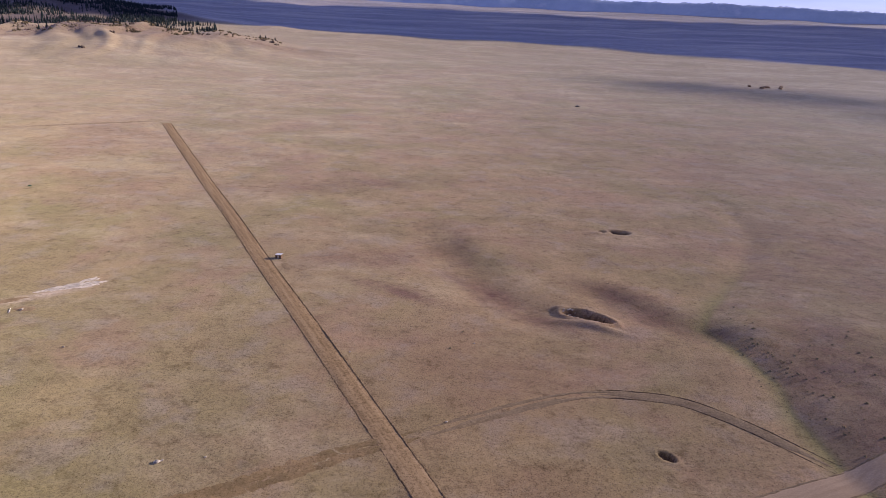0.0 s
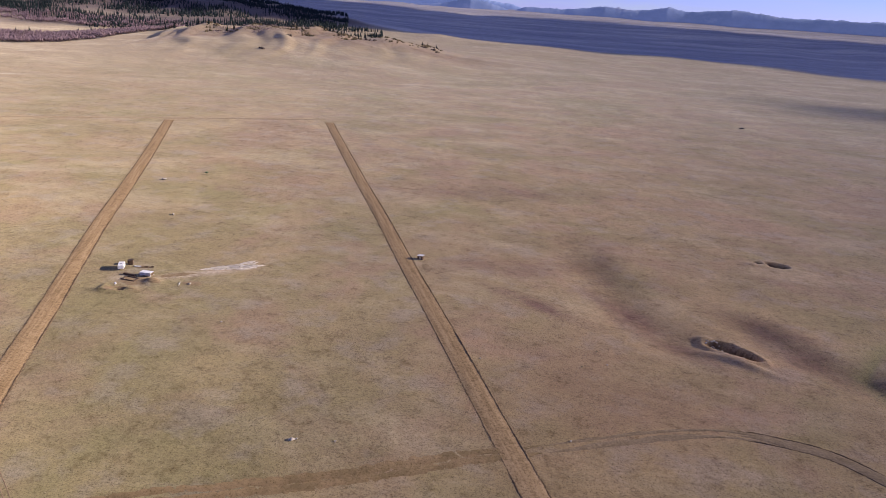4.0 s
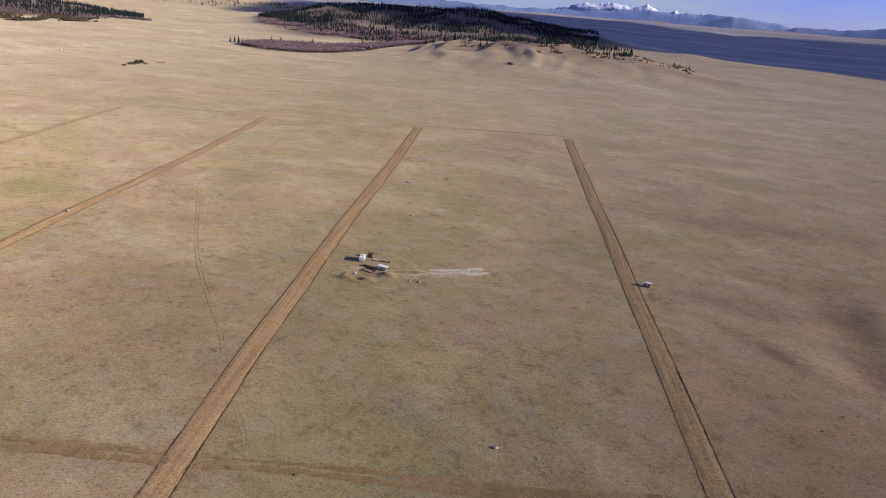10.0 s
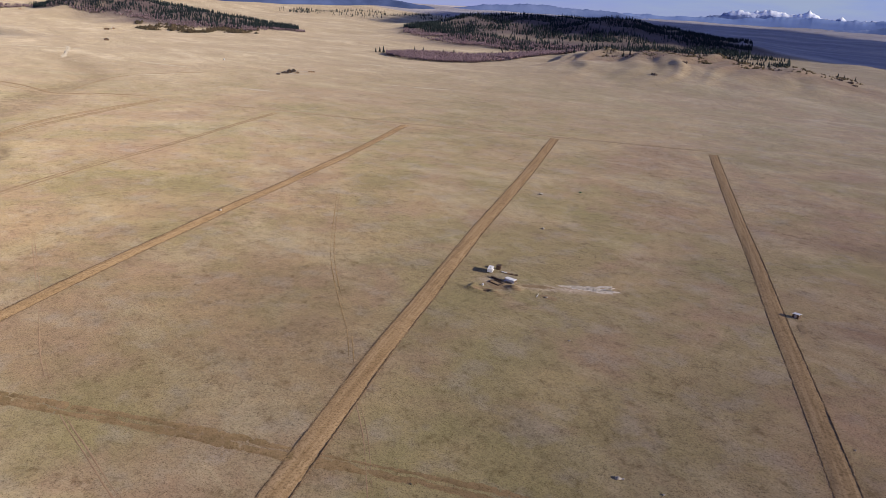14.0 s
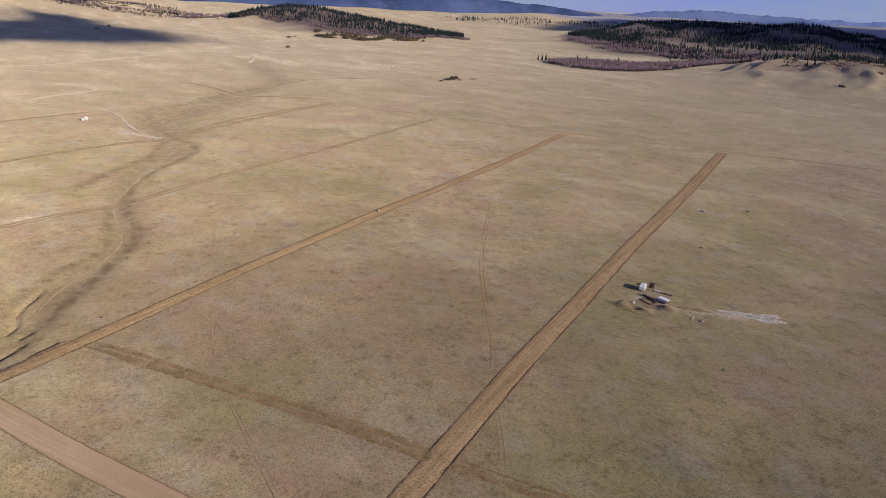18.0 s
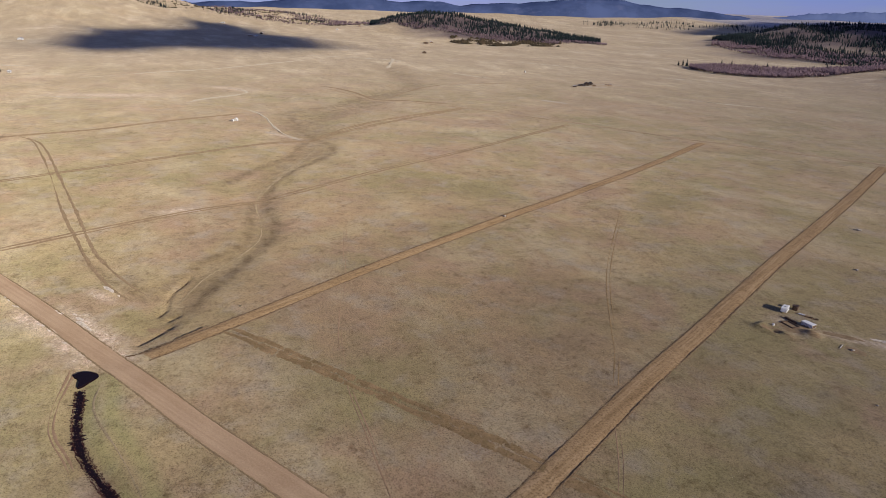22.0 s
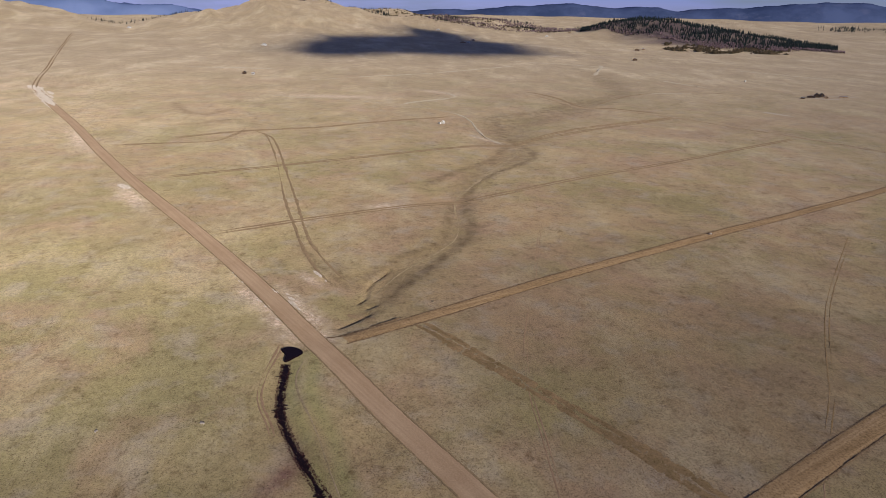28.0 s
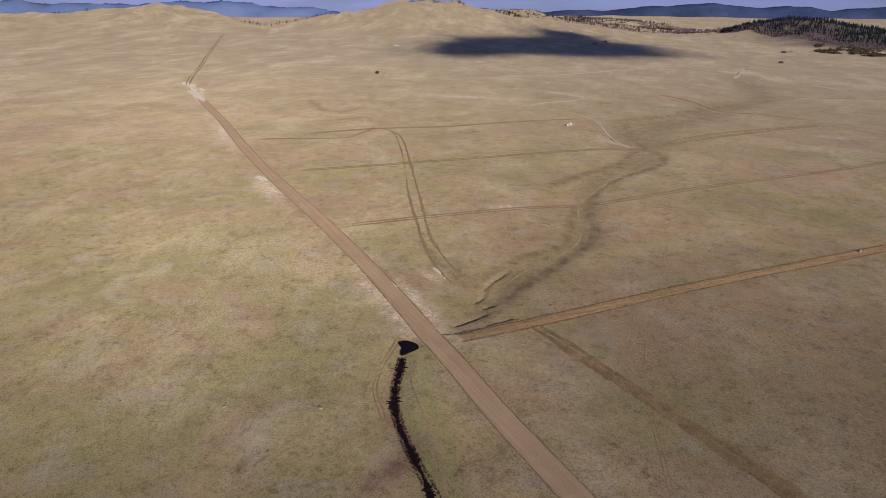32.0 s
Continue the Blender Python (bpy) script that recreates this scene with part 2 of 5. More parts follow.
TANSOIL = material("worn_tan_soil", lambda nt: mix(nt, ramp(nt, grain(nt, 0.1, 6, 0.75), [(0.38, (0.29, 0.225, 0.12)), (0.62, (0.41, 0.31, 0.185))]),
                   ramp(nt, grain(nt, 1.2, 5, 0.8), [(0.34, (0.55, 0.53, 0.5)), (0.5, (1, 1, 1)), (0.7, (1.15, 1.15, 1.15))]), 1.0, "MULTIPLY"), 0.97, spec=0.05, matte=0.8, bump=lambda nt: grain(nt, 0.9, 5, 0.75), dist=0.25, strength=0.5)
SCRAPE = material("overgrown_scrape_soil", lambda nt: mix(nt, ramp(nt, grain(nt, 0.12, 6, 0.7), [(0.36, (0.215, 0.147, 0.068)), (0.5, (0.275, 0.184, 0.087)), (0.64, (0.335, 0.222, 0.11))]),
                  ramp(nt, grain(nt, 1.5, 6, 0.85, shift=13), [(0.36, (0.5, 0.47, 0.43)), (0.46, (1, 1, 1)), (0.66, (1.25, 1.25, 1.25))]), 1.0, "MULTIPLY"), 0.97, spec=0.05, matte=0.8, bump=lambda nt: grain(nt, 1.6, 6, 0.8), dist=0.4, strength=0.6)
TRACKTAN = material("dry_track_soil", speckled((0.33, 0.235, 0.135), (0.46, 0.35, 0.21), 0.3), 0.95, spec=0.05, matte=0.8)
CHALK = material("pale_chalky_soil", speckled((0.31, 0.245, 0.165), (0.50, 0.42, 0.31), 0.6), 0.95, spec=0.1, matte=0.8, bump=lambda nt: grain(nt, 1.0, 4, 0.7), dist=0.1)
WATER = material("dark_water", (0.016, 0.008, 0.009), 0.5, spec=0.05, bump=lambda nt: grain(nt, 3, 3), dist=0.02)
CLOUD = material("cloud_white", (0.9, 0.9, 0.9), 1.0)


# ---- terrain ----
def waves(seed, n, lo, hi):
    g = np.random.RandomState(seed)
    lam = np.exp(g.uniform(math.log(lo), math.log(hi), n))
    a = g.uniform(0, 2 * math.pi, n)
    return np.cos(a) * 2 * math.pi / lam, np.sin(a) * 2 * math.pi / lam, g.uniform(0, 6.28, n), (lam / hi) ** 0.8


NEAR, FAR = waves(3, 26, 70, 380), waves(5, 30, 220, 900)


def wave_sum(w, x, y):
    out = np.zeros_like(x)
    for kx, ky, ph, amp in zip(*w):
        out += amp * np.sin(kx * x + ky * y + ph)
    return out / math.sqrt(len(w[0]))


# hills: azimuth, distance, height, spread across and along the line of sight
HILLS = [
    (30.5, 1470, 22, 92, 170), (26, 1430, 21, 70, 150), (21.5, 1420, 20, 75, 150), (17.5, 1450, 15, 60, 140), (13.8, 1500, 9, 50, 120), (10, 1450, 5, 60, 90),
    (34.2, 1580, 11, 110, 150), (14, 2250, 12, 60, 80), (10.5, 2150, 7, 90, 70),
    (34.8, 2950, 62, 260, 420), (28.5, 2850, 36, 160, 380), (22, 2750, 26, 190, 330), (41, 2900, 26, 170, 330),
    (68, 2720, 52, 110, 190), (64, 2640, 36, 130, 190), (60, 2500, 24, 130, 170), (71.5, 2750, 12, 90, 170),
    (124, 3000, 40, 170, 420), (116.3, 3050, 56, 160, 420), (111.8, 3050, 52, 130, 420), (102.5, 3100, 40, 90, 420), (120, 2500, 14, 200, 250),
    (98.2, 3150, 72, 110, 460), (94.6, 3150, 80, 90, 460), (91.5, 3200, 66, 100, 430), (87, 3250, 58, 140, 430), (81, 3300, 30, 190, 330),
    (100.3, 2750, 14, 45, 130), (96.4, 2700, 16, 40, 150), (93, 2720, 13, 50, 140), (105, 2760, 11, 70, 120), (109.5, 2680, 14, 50, 140), (114, 2650, 13, 60, 150), (89.5, 2800, 12, 45, 120),
    (134, 3000, 60, 260, 450), (145, 3100, 70, 260, 450),
]
# swales: a line of points, width, depth
SWALES = [
    ([(168, 410), (159, 349), (136, 298), (108, 257), (97, 236), (104, 214), (107, 195), (104, 178), (106, 150)], 7, 0.7),
    ([(-7, 344), (4, 303), (12, 283), (22, 259), (36, 241)], 13, 1.6),
    ([(66, 262), (79, 243), (92, 232)], 10, 1.5),
    ([(-590, 137), (-662, 150), (-775, 239), (-936, 365), (-1220, 430)], 30, 2.2),
    ([(-259, 4), (-262, 6), (-264, 7), (-274, 8), (-281, 11), (-287, 15), (-294, 18)], 0.9, 0.8), ([(-254, 7), (-257, 11)], 0.9, 0.7), ([(-238, -3), (-243, 3), (-248, 8)], 0.9, 0.75),
    ([(-222, -19), (-207, -19), (-193, -19), (-180, -18), (-167, -14), (-157, -10), (-142, -4), (-120, 6)], 5, 0.9),
]
# the dry creek: its middle line, with half widths, and the dark grassy banks along it
CREEK = [(-238, -2), (-256, 7), (-277, 16), (-294, 27), (-309, 38), (-327, 50), (-345, 57), (-372, 60), (-405, 64), (-430, 71), (-452, 80), (-477, 89), (-505, 107), (-532, 125), (-562, 134), (-586, 138)]
CREEK_HALF = [4, 6, 7, 7, 7, 6, 5, 4.5, 4, 5, 7, 9, 11, 12, 10, 6]
BANKS = [
    ([(-246, 6), (-261, 16), (-277, 24), (-295, 35), (-313, 46), (-333, 58), (-354, 65), (-375, 66), (-405, 68), (-445, 80), (-471, 98), (-491, 117), (-523, 140), (-551, 146), (-584, 142), (-640, 136)], 4.2, 1.0),
    ([(-285, 8), (-302, 19), (-314, 27), (-321, 38), (-333, 48), (-351, 52), (-377, 56), (-400, 59)], 3.2, 0.85),
    ([(-449, 54), (-471, 69), (-495, 89), (-522, 109), (-554, 121), (-575, 132)], 5.0, 0.9),
    ([(-600, 140), (-655, 138), (-725, 148), (-760, 200), (-828, 261), (-879, 331)], 11, 0.75),
    ([(-693, 152), (-725, 190), (-790, 235), (-850, 262)], 8, 0.6),
    ([(-330, -24), (-306, -15), (-288, -7), (-272, 0)], 2.2, 0.8), ([(-300, -10), (-285, 2), (-262, 8), (-245, 4)], 6, 0.5),
    ([(-823, -191), (-749, -163), (-737, -139), (-768, -126)], 5, 0.8), ([(-675, -152), (-683, -139), (-702, -117)], 5, 0.7),
]
# the draw beyond the pits: the ground climbs east of this line
DRAW = [(168, 410), (159, 349), (136, 298), (108, 257), (97, 236), (104, 214), (107, 195), (104, 178), (106, 150), (112, 120)]
# pits: place, half length, half width, depth, turn
PITS = [(55, 241, 9.0, 3.7, 5.6, -34), (90.5, 347, 5.5, 3.2, 2.2, -20), (82, 346.5, 2.6, 2.0, 1.0, 0), (60.7, 155.4, 2.9, 1.5, 1.7, -52), (-169.3, 212.4, 1.9, 1.1, 0.9, 8)]
# low rises and spoil heaps: place, height, half length, half width, turn
RISES = [(0, 330, 1.6, 26, 14, -40), (76, 266, 0.9, 16, 8, -42), (57, 231.5, 1.3, 7.5, 1.6, -28), (45, 236, 0.6, 6, 2.0, -14), (80, 344, 0.7, 4, 2, 0),
         (-163, 223, 1.5, 2.3, 1.8, 0), (-173, 209.5, 0.9, 4.5, 0.8, 6), (-166, 213.5, 0.9, 2.2, 1.2, 0), (-176, 212, 0.8, 1.0, 2.0, 20)]


def line_distance(x, y, pts):
    best = np.full_like(x, 1e9)
    for (ax, ay), (bx, by) in zip(pts, pts[1:]):
        dx, dy = bx - ax, by - ay
        s = np.clip(((x - ax) * dx + (y - ay) * dy) / (dx * dx + dy * dy), 0, 1)
        best = np.minimum(best, np.hypot(x - ax - s * dx, y - ay - s * dy))
    return best


# spurs that run out from the rise: azimuths and distances, heights, half width
SPURS = [
    ([(18.8, 1500), (16.2, 1390), (13.5, 1260), (11, 1150)], [7, 6, 3, 0.5], 58), ([(28, 1500), (26.2, 1400), (25.2, 1290)], [6, 5, 1], 48),
    ([(31.5, 1490), (31, 1380), (30, 1260)], [5, 4, 1], 50), ([(23, 1490), (21.5, 1380), (20.8, 1270)], [6, 5, 1], 46),
    ([(14.5, 1510), (12, 1450), (8, 1380), (4, 1300)], [5, 4, 3, 0.5], 70),
]


def line_width(x, y, pts, vals):
    """Distance to a line of points, and the value carried along it at the nearest place."""
    best, val = np.full_like(x, 1e9), np.zeros_like(x)
    for (ax, ay), (bx, by), va, vb in zip(pts, pts[1:], vals, vals[1:]):
        dx, dy = bx - ax, by - ay
        s = np.clip(((x - ax) * dx + (y - ay) * dy) / (dx * dx + dy * dy), 0, 1)
        d = np.hypot(x - ax - s * dx, y - ay - s * dy)
        near = d < best
        best, val = np.where(near, d, best), np.where(near, va + (vb - va) * s, val)
    return best, val


def creek_depth(x, y):
    """1 on the creek's floor, 0 on the prairie."""
    d, half = line_width(x, y, CREEK, CREEK_HALF)
    return 1 / (1 + np.exp(np.clip((d + 1.5 * wave_sum(waves(17, 14, 12, 60), x, y) - half) / 2.2, -50, 50)))


def east_of_draw(x, y):
    """How far east of the draw's line a place lies, 0 on its other side."""
    d = line_distance(x, y, DRAW)
    edge = np.interp(y, [p[1] for p in DRAW][::-1], [p[0] for p in DRAW][::-1])
    return np.where(x > edge, d, 0) * np.clip((y - 105) / 25, 0, 1)


def ground_z(x, y):
    x, y = np.atleast_1d(np.asarray(x, float)), np.atleast_1d(np.asarray(y, float))
    r = np.hypot(x, y)
    z = 0.45 * wave_sum(NEAR, x, y) * np.clip((1600 - r) / 800, 0.25, 1)
    z += 5.0 * wave_sum(FAR, x, y) * np.clip((r - 700) / 1200, 0, 1)
    far = np.clip((r - 2500) / 2200, 0, 1.2)
    z += 84 * far ** 1.5 * np.interp(np.degrees(np.arctan2(-x, y)), [-180, 48, 58, 80, 93, 140, 180], [1, 1, 0.78, 0.7, 0.2, 0.25, 1])
    arc = np.arctan2(-x, y) * 1450 + 0.25 * (r - 1450) + 9 * np.sin(r / 38.0) + 26 * wave_sum(waves(29, 20, 90, 320), x, y)
    gullies = (0.03 * np.sin(arc / 7.3) + 0.055 * np.sin(arc / 13.9 + 1.3) + 0.07 * np.sin(arc / 31.0 + 0.4) + 0.09 * wave_sum(waves(13, 26, 50, 200), x, y)) * np.clip((1900 - r) / 200, 0, 1)
    wide = np.arctan2(-x, y) * 3000 + 40 * np.sin(r / 130.0)
    gullies += (0.03 * np.sin(wide / 21.0) + 0.04 * np.sin(wide / 35.0 + 2.0) + 0.10 * wave_sum(waves(19, 24, 60, 260), x, y)) * np.clip((r - 2100) / 300, 0, 1)
    rough = 1 + gullies + 0.11 * wave_sum(waves(11, 30, 60, 420), x, y)
    for az, d, h, sa, sr in HILLS:
        c = azdir(az)
        u = x * c.x + y * c.y - d
        v = -x * c.y + y * c.x
        z += h * np.exp(-0.5 * ((u / sr) ** 2 + (v / sa) ** 2)) * rough
    hilly = (r > 1050) & (r < 1750) & (x < 100) & (y > 800)
    if hilly.any():
        hx, hy = x[hilly], y[hilly]
        for line, tall, w in SPURS:
            d, h = line_width(hx, hy, [(-r0 * math.sin(radians(a)), r0 * math.cos(radians(a))) for a, r0 in line], tall)
            z[hilly] += h * np.exp(-((d + 9 * wave_sum(waves(31, 16, 40, 160), hx, hy)) / w) ** 2)
    for pts, w, depth in SWALES:
        z -= depth * np.exp(-(line_distance(x, y, pts) / w) ** 2)
    z -= 0.75 * creek_depth(x, y) + 0.7 * np.exp(-(line_distance(x, y, CREEK) / 17) ** 2)
    e = east_of_draw(x, y)
    steep = np.interp(y, [110, 160, 215, 260, 320, 400, 460], [5.0, 6.0, 5.5, 3.0, 1.6, 1.0, 0.0])
    z += steep * (1 - np.exp(-e / 38)) * 1.3 * np.clip((420 - e) / 380, 0, 1) * (1 + 0.10 * wave_sum(waves(43, 18, 12, 60), x, y))
    for px, py, a, b, depth, turn in PITS:
        c, s = math.cos(radians(turn)), math.sin(radians(turn))
        u, v = ((x - px) * c + (y - py) * s) / a, (-(x - px) * s + (y - py) * c) / b
        q = np.sqrt(u * u + v * v) + 0.13 * wave_sum(waves(23, 12, 4, 11), x, y)
        z += -depth / (1 + np.exp(np.clip((q - 0.85) * 13, -50, 50))) + 0.16 * depth * np.exp(-((q - 1.25) / 0.28) ** 2)
    for px, py, h, a, b, turn in RISES:
        c, s = math.cos(radians(turn)), math.sin(radians(turn))
        u, v = ((x - px) * c + (y - py) * s) / a, (-(x - px) * s + (y - py) * c) / b
        z += h * np.exp(-0.5 * (u * u + v * v))
    return z


def gz(x, y):
    return float(ground_z(x, y)[0])


def mesh_object(name, verts, faces, mat, parent=None, smooth=False):
    me = bpy.data.meshes.new(name)
    me.from_pydata([tuple(map(float, v)) for v in verts], [], faces)
    me.materials.append(mat)
    me.update()
    if smooth:
        me.shade_smooth()
    ob = new(name, me)
    if parent:
        ob.parent = parent
    return ob


def grid_faces(n, m):
    i = np.arange(n - 1)[:, None] * m + np.arange(m - 1)[None, :]
    return np.stack([i, i + 1, i + m + 1, i + m], -1).reshape(-1, 4)


# scuffed pale gravel beside the road, the camp's trodden soil: place, half length, half width, turn
SCUFFS = [(-262, -33.5, 18, 4.5, 27), (-243, -25, 11, 4.5, 25), (-230, -18.5, 7, 4.0, 25), (-262, -20.5, 14, 3.6, 28), (-247, -13.5, 13, 4.2, 24), (-231, -8, 9, 3.6, 26), (-600, -215, 60, 7, 27), (-420, -125, 40, 6, 27), (-284, -16, 9, 2.4, 30), (-272, -40, 7, 3.0, 20),
          (-880, -350, 60, 5, 27), (-950, -388, 25, 8, 25), (-171, 222, 9, 4.5, 0), (-150, 238, 16, 3.0, 38), (-612, 113, 18, 4, 35), (-392, 22, 5, 14, 0), (-890, -20, 60, 16, 80), (-940, 115, 45, 9, 35)]
# fitted ground brightness, light painted in and palest down-sun: for azimuths from -30 in steps of 18 degrees, at 150,
# 260 and 800 m from the middle, in halvings of its paleness
TONE_FIT = [(-0.08, -0.03, 0.06), (0.09, -0.15, -0.10), (0.22, -0.10, -0.22), (0.24, -0.04, -0.08), (0.08, 0.28, 0.26), (0.17, 0.34, 0.06), (-0.04, 0.30, 0.13), (-0.01, -0.11, -0.08), (0.18, -0.52, -0.35)]


def build_ground():
    az = np.concatenate([np.linspace(-42, 134, 860), np.linspace(134, 318, 60)[1:]])
    rr = [0.02, 30.0, 60.0, 90.0]
    while rr[-1] < 4890:
        rr.append(rr[-1] * (1.0044 if rr[-1] < 640 or 1230 < rr[-1] < 1700 else 1.011))
    rr = np.array(rr)
    a, r = np.meshgrid(np.radians(az), rr)
    x, y = (-np.sin(a) * r).ravel(), (np.cos(a) * r).ravel()
    z = ground_z(x, y)
    me = bpy.data.meshes.new("ground")
    co = np.stack([x, y, z], 1)
    f = grid_faces(len(rr), len(az))
    me.vertices.add(len(co))
    me.vertices.foreach_set("co", co.ravel())
    me.loops.add(f.size)
    me.loops.foreach_set("vertex_index", f[:, ::-1].ravel().astype(np.int32))
    me.polygons.add(len(f))
    me.polygons.foreach_set("loop_start", np.arange(0, f.size, 4, dtype=np.int32))
    me.update(calc_edges=True)
    me.validate()
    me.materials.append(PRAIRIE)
    me.shade_smooth()
    wet = np.zeros(len(co))
    # swale lines take the tint too; on the gully cracks it paints in shade
    for pts, w, depth in SWALES[1:]:
        wet = np.maximum(wet, np.exp(-(line_distance(x, y, pts) / (w * 0.8)) ** 2) * 0.6)
    ragged = 1 + 0.25 * wave_sum(waves(47, 20, 6, 40), x, y)
    for pts, w, much in BANKS:
        wet = np.maximum(wet, much * np.exp(-(line_distance(x, y, pts) / (w * np.maximum(ragged, 0.4))) ** 2))
    wet = np.maximum(wet, 0.6 * creek_depth(x, y))
    draw = line_distance(x, y, DRAW)
    sward = np.clip((330 - y) / 80, 0, 1) * np.exp(-((draw * np.where(east_of_draw(x, y) > 0, 2.5, 1.0)) / (4.5 * np.maximum(ragged, 0.5))) ** 2) * 0.85
    sward = np.maximum(sward, 0.55 * np.exp(-((line_distance(x, y, [(-214, -13), (-192, -14), (-166, -6), (-142, -2)]) - 3) / 3.0) ** 2))
    me.attributes.new("sward", "FLOAT", "POINT").data.foreach_set("value", sward.astype(np.float32))
    scuff = np.zeros(len(co))
    for px, py, a0, b0, turn in SCUFFS:
        cc, ss = math.cos(radians(turn)), math.sin(radians(turn))
        scuff = np.maximum(scuff, np.exp(-(((x - px) * cc + (y - py) * ss) / a0) ** 2 - ((-(x - px) * ss + (y - py) * cc) / b0) ** 2))
    me.attributes.new("scuff", "FLOAT", "POINT").data.foreach_set("value", scuff.astype(np.float32))
    rust = np.interp(np.degrees(np.arctan2(-x, y)), [-180, -110, -60, -8, 18, 40, 60], [0.0, 0.0, 1.0, 0.75, 0.25, 0.05, 0.0]) * np.clip((900 - np.hypot(x, y)) / 600, 0, 1)
    me.attributes.new("rust", "FLOAT", "POINT").data.foreach_set("value", rust.astype(np.float32))
    # painted brightness by azimuth and range, with the down-sun glow in it
    tone_fit = np.ones(len(co))
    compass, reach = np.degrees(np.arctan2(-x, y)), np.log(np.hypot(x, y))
    for k, row in enumerate(TONE_FIT):
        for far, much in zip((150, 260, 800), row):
            tone_fit *= 2 ** (-much * np.exp(-((compass - (18 * k - 30)) / 14) ** 2 - ((reach - math.log(far)) / 0.5) ** 2))
    me.attributes.new("tone_fit", "FLOAT", "POINT").data.foreach_set("value", np.clip(tone_fit, 0.5, 1.6).astype(np.float32))
    # ground under the woods turns dark purple-brown
    woods = np.zeros(len(co))
    for az0, d, sa, sr in ((34, 2650, 420, 420), (25, 2550, 320, 260), (41, 2600, 260, 330), (64, 2500, 230, 190), (68.5, 2680, 130, 130), (58.5, 2330, 150, 110), (36, 2100, 330, 190), (28, 2180, 200, 160), (62, 2290, 240, 90)):
        c = azdir(az0)
        woods = np.maximum(woods, np.clip(1.9 - 1.4 * np.hypot((x * c.x + y * c.y - d) / sr, (-x * c.y + y * c.x) / sa), 0, 0.95))
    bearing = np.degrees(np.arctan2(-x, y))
    # hazed valley tint, starting along cloud_2's near shadow edge
    hazed_sage = np.clip((r.ravel() - np.interp(bearing, [-60, -31, -11, 4, 16, 24, 40, 50], [1600, 1780, 2000, 2180, 2340, 2900, 3500, 4500])) / 120, 0, 1) * np.clip((58 - np.abs(bearing)) / 6, 0, 1)
    lush = np.clip((bearing - 70) / 30, 0, 1) * np.clip((900 - r.ravel()) / 500, 0, 1) * 0.6
    lush = np.maximum(lush, 0.55 * np.exp(-((x + 100) / 150) ** 2 - ((y - 230) / 130) ** 2))
    me.attributes.new("lush", "FLOAT", "POINT").data.foreach_set("value", lush.astype(np.float32))
    # painted haze grows with range, full from 1350 m out
    haze_tint = np.clip((r.ravel() - 450) / 900, 0, 1) * np.interp(np.abs(bearing), [0, 20, 40], [0.6, 0.8, 1.0])
    me.attributes.new("haze_tint", "FLOAT", "POINT").data.foreach_set("value", haze_tint.astype(np.float32))
    # reddish patches; those on the draw and rise also paint slope shade
    heath_shade = np.zeros(len(co))
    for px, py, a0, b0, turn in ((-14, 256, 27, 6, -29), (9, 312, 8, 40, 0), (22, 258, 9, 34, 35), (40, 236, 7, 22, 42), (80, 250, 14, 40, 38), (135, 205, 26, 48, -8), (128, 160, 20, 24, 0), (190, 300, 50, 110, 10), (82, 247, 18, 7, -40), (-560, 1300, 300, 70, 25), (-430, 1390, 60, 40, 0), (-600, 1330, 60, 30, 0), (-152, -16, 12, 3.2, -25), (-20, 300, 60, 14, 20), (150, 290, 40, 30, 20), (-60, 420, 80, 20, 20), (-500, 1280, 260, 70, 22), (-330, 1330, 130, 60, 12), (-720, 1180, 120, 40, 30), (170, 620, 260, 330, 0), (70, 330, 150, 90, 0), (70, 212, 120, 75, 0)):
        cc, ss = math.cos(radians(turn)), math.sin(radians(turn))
        heath_shade = np.maximum(heath_shade, np.exp(-(((x - px) * cc + (y - py) * ss) / a0) ** 2 - ((-(x - px) * ss + (y - py) * cc) / b0) ** 2) * (0.3 if a0 > 100 and py < 1000 else 0.85 if py < 262 else 0.6))
    me.attributes.new("heath_shade", "FLOAT", "POINT").data.foreach_set("value", heath_shade.astype(np.float32))
    # mask of the pit floors that carry the painted shade
    dug = np.zeros(len(co))
    for px, py, a0, b0, depth, turn in PITS:
        cc, ss = math.cos(radians(turn)), math.sin(radians(turn))
        q = np.hypot(((x - px) * cc + (y - py) * ss) / a0, (-(x - px) * ss + (y - py) * cc) / b0)
        dug = np.maximum(dug, np.clip((1.02 - q) * 6, 0, 1))
    me.attributes.new("dug", "FLOAT", "POINT").data.foreach_set("value", dug.astype(np.float32))
    me.attributes.new("forest_floor", "FLOAT", "POINT").data.foreach_set("value", woods.astype(np.float32))
    me.attributes.new("hazed_sage", "FLOAT", "POINT").data.foreach_set("value", hazed_sage.astype(np.float32))
    me.attributes.new("moist", "FLOAT", "POINT").data.foreach_set("value", wet.astype(np.float32))
    return tagged(new("ground", me), "olive and tan dry prairie grass with bare patches", "ground", kind="structure")


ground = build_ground()


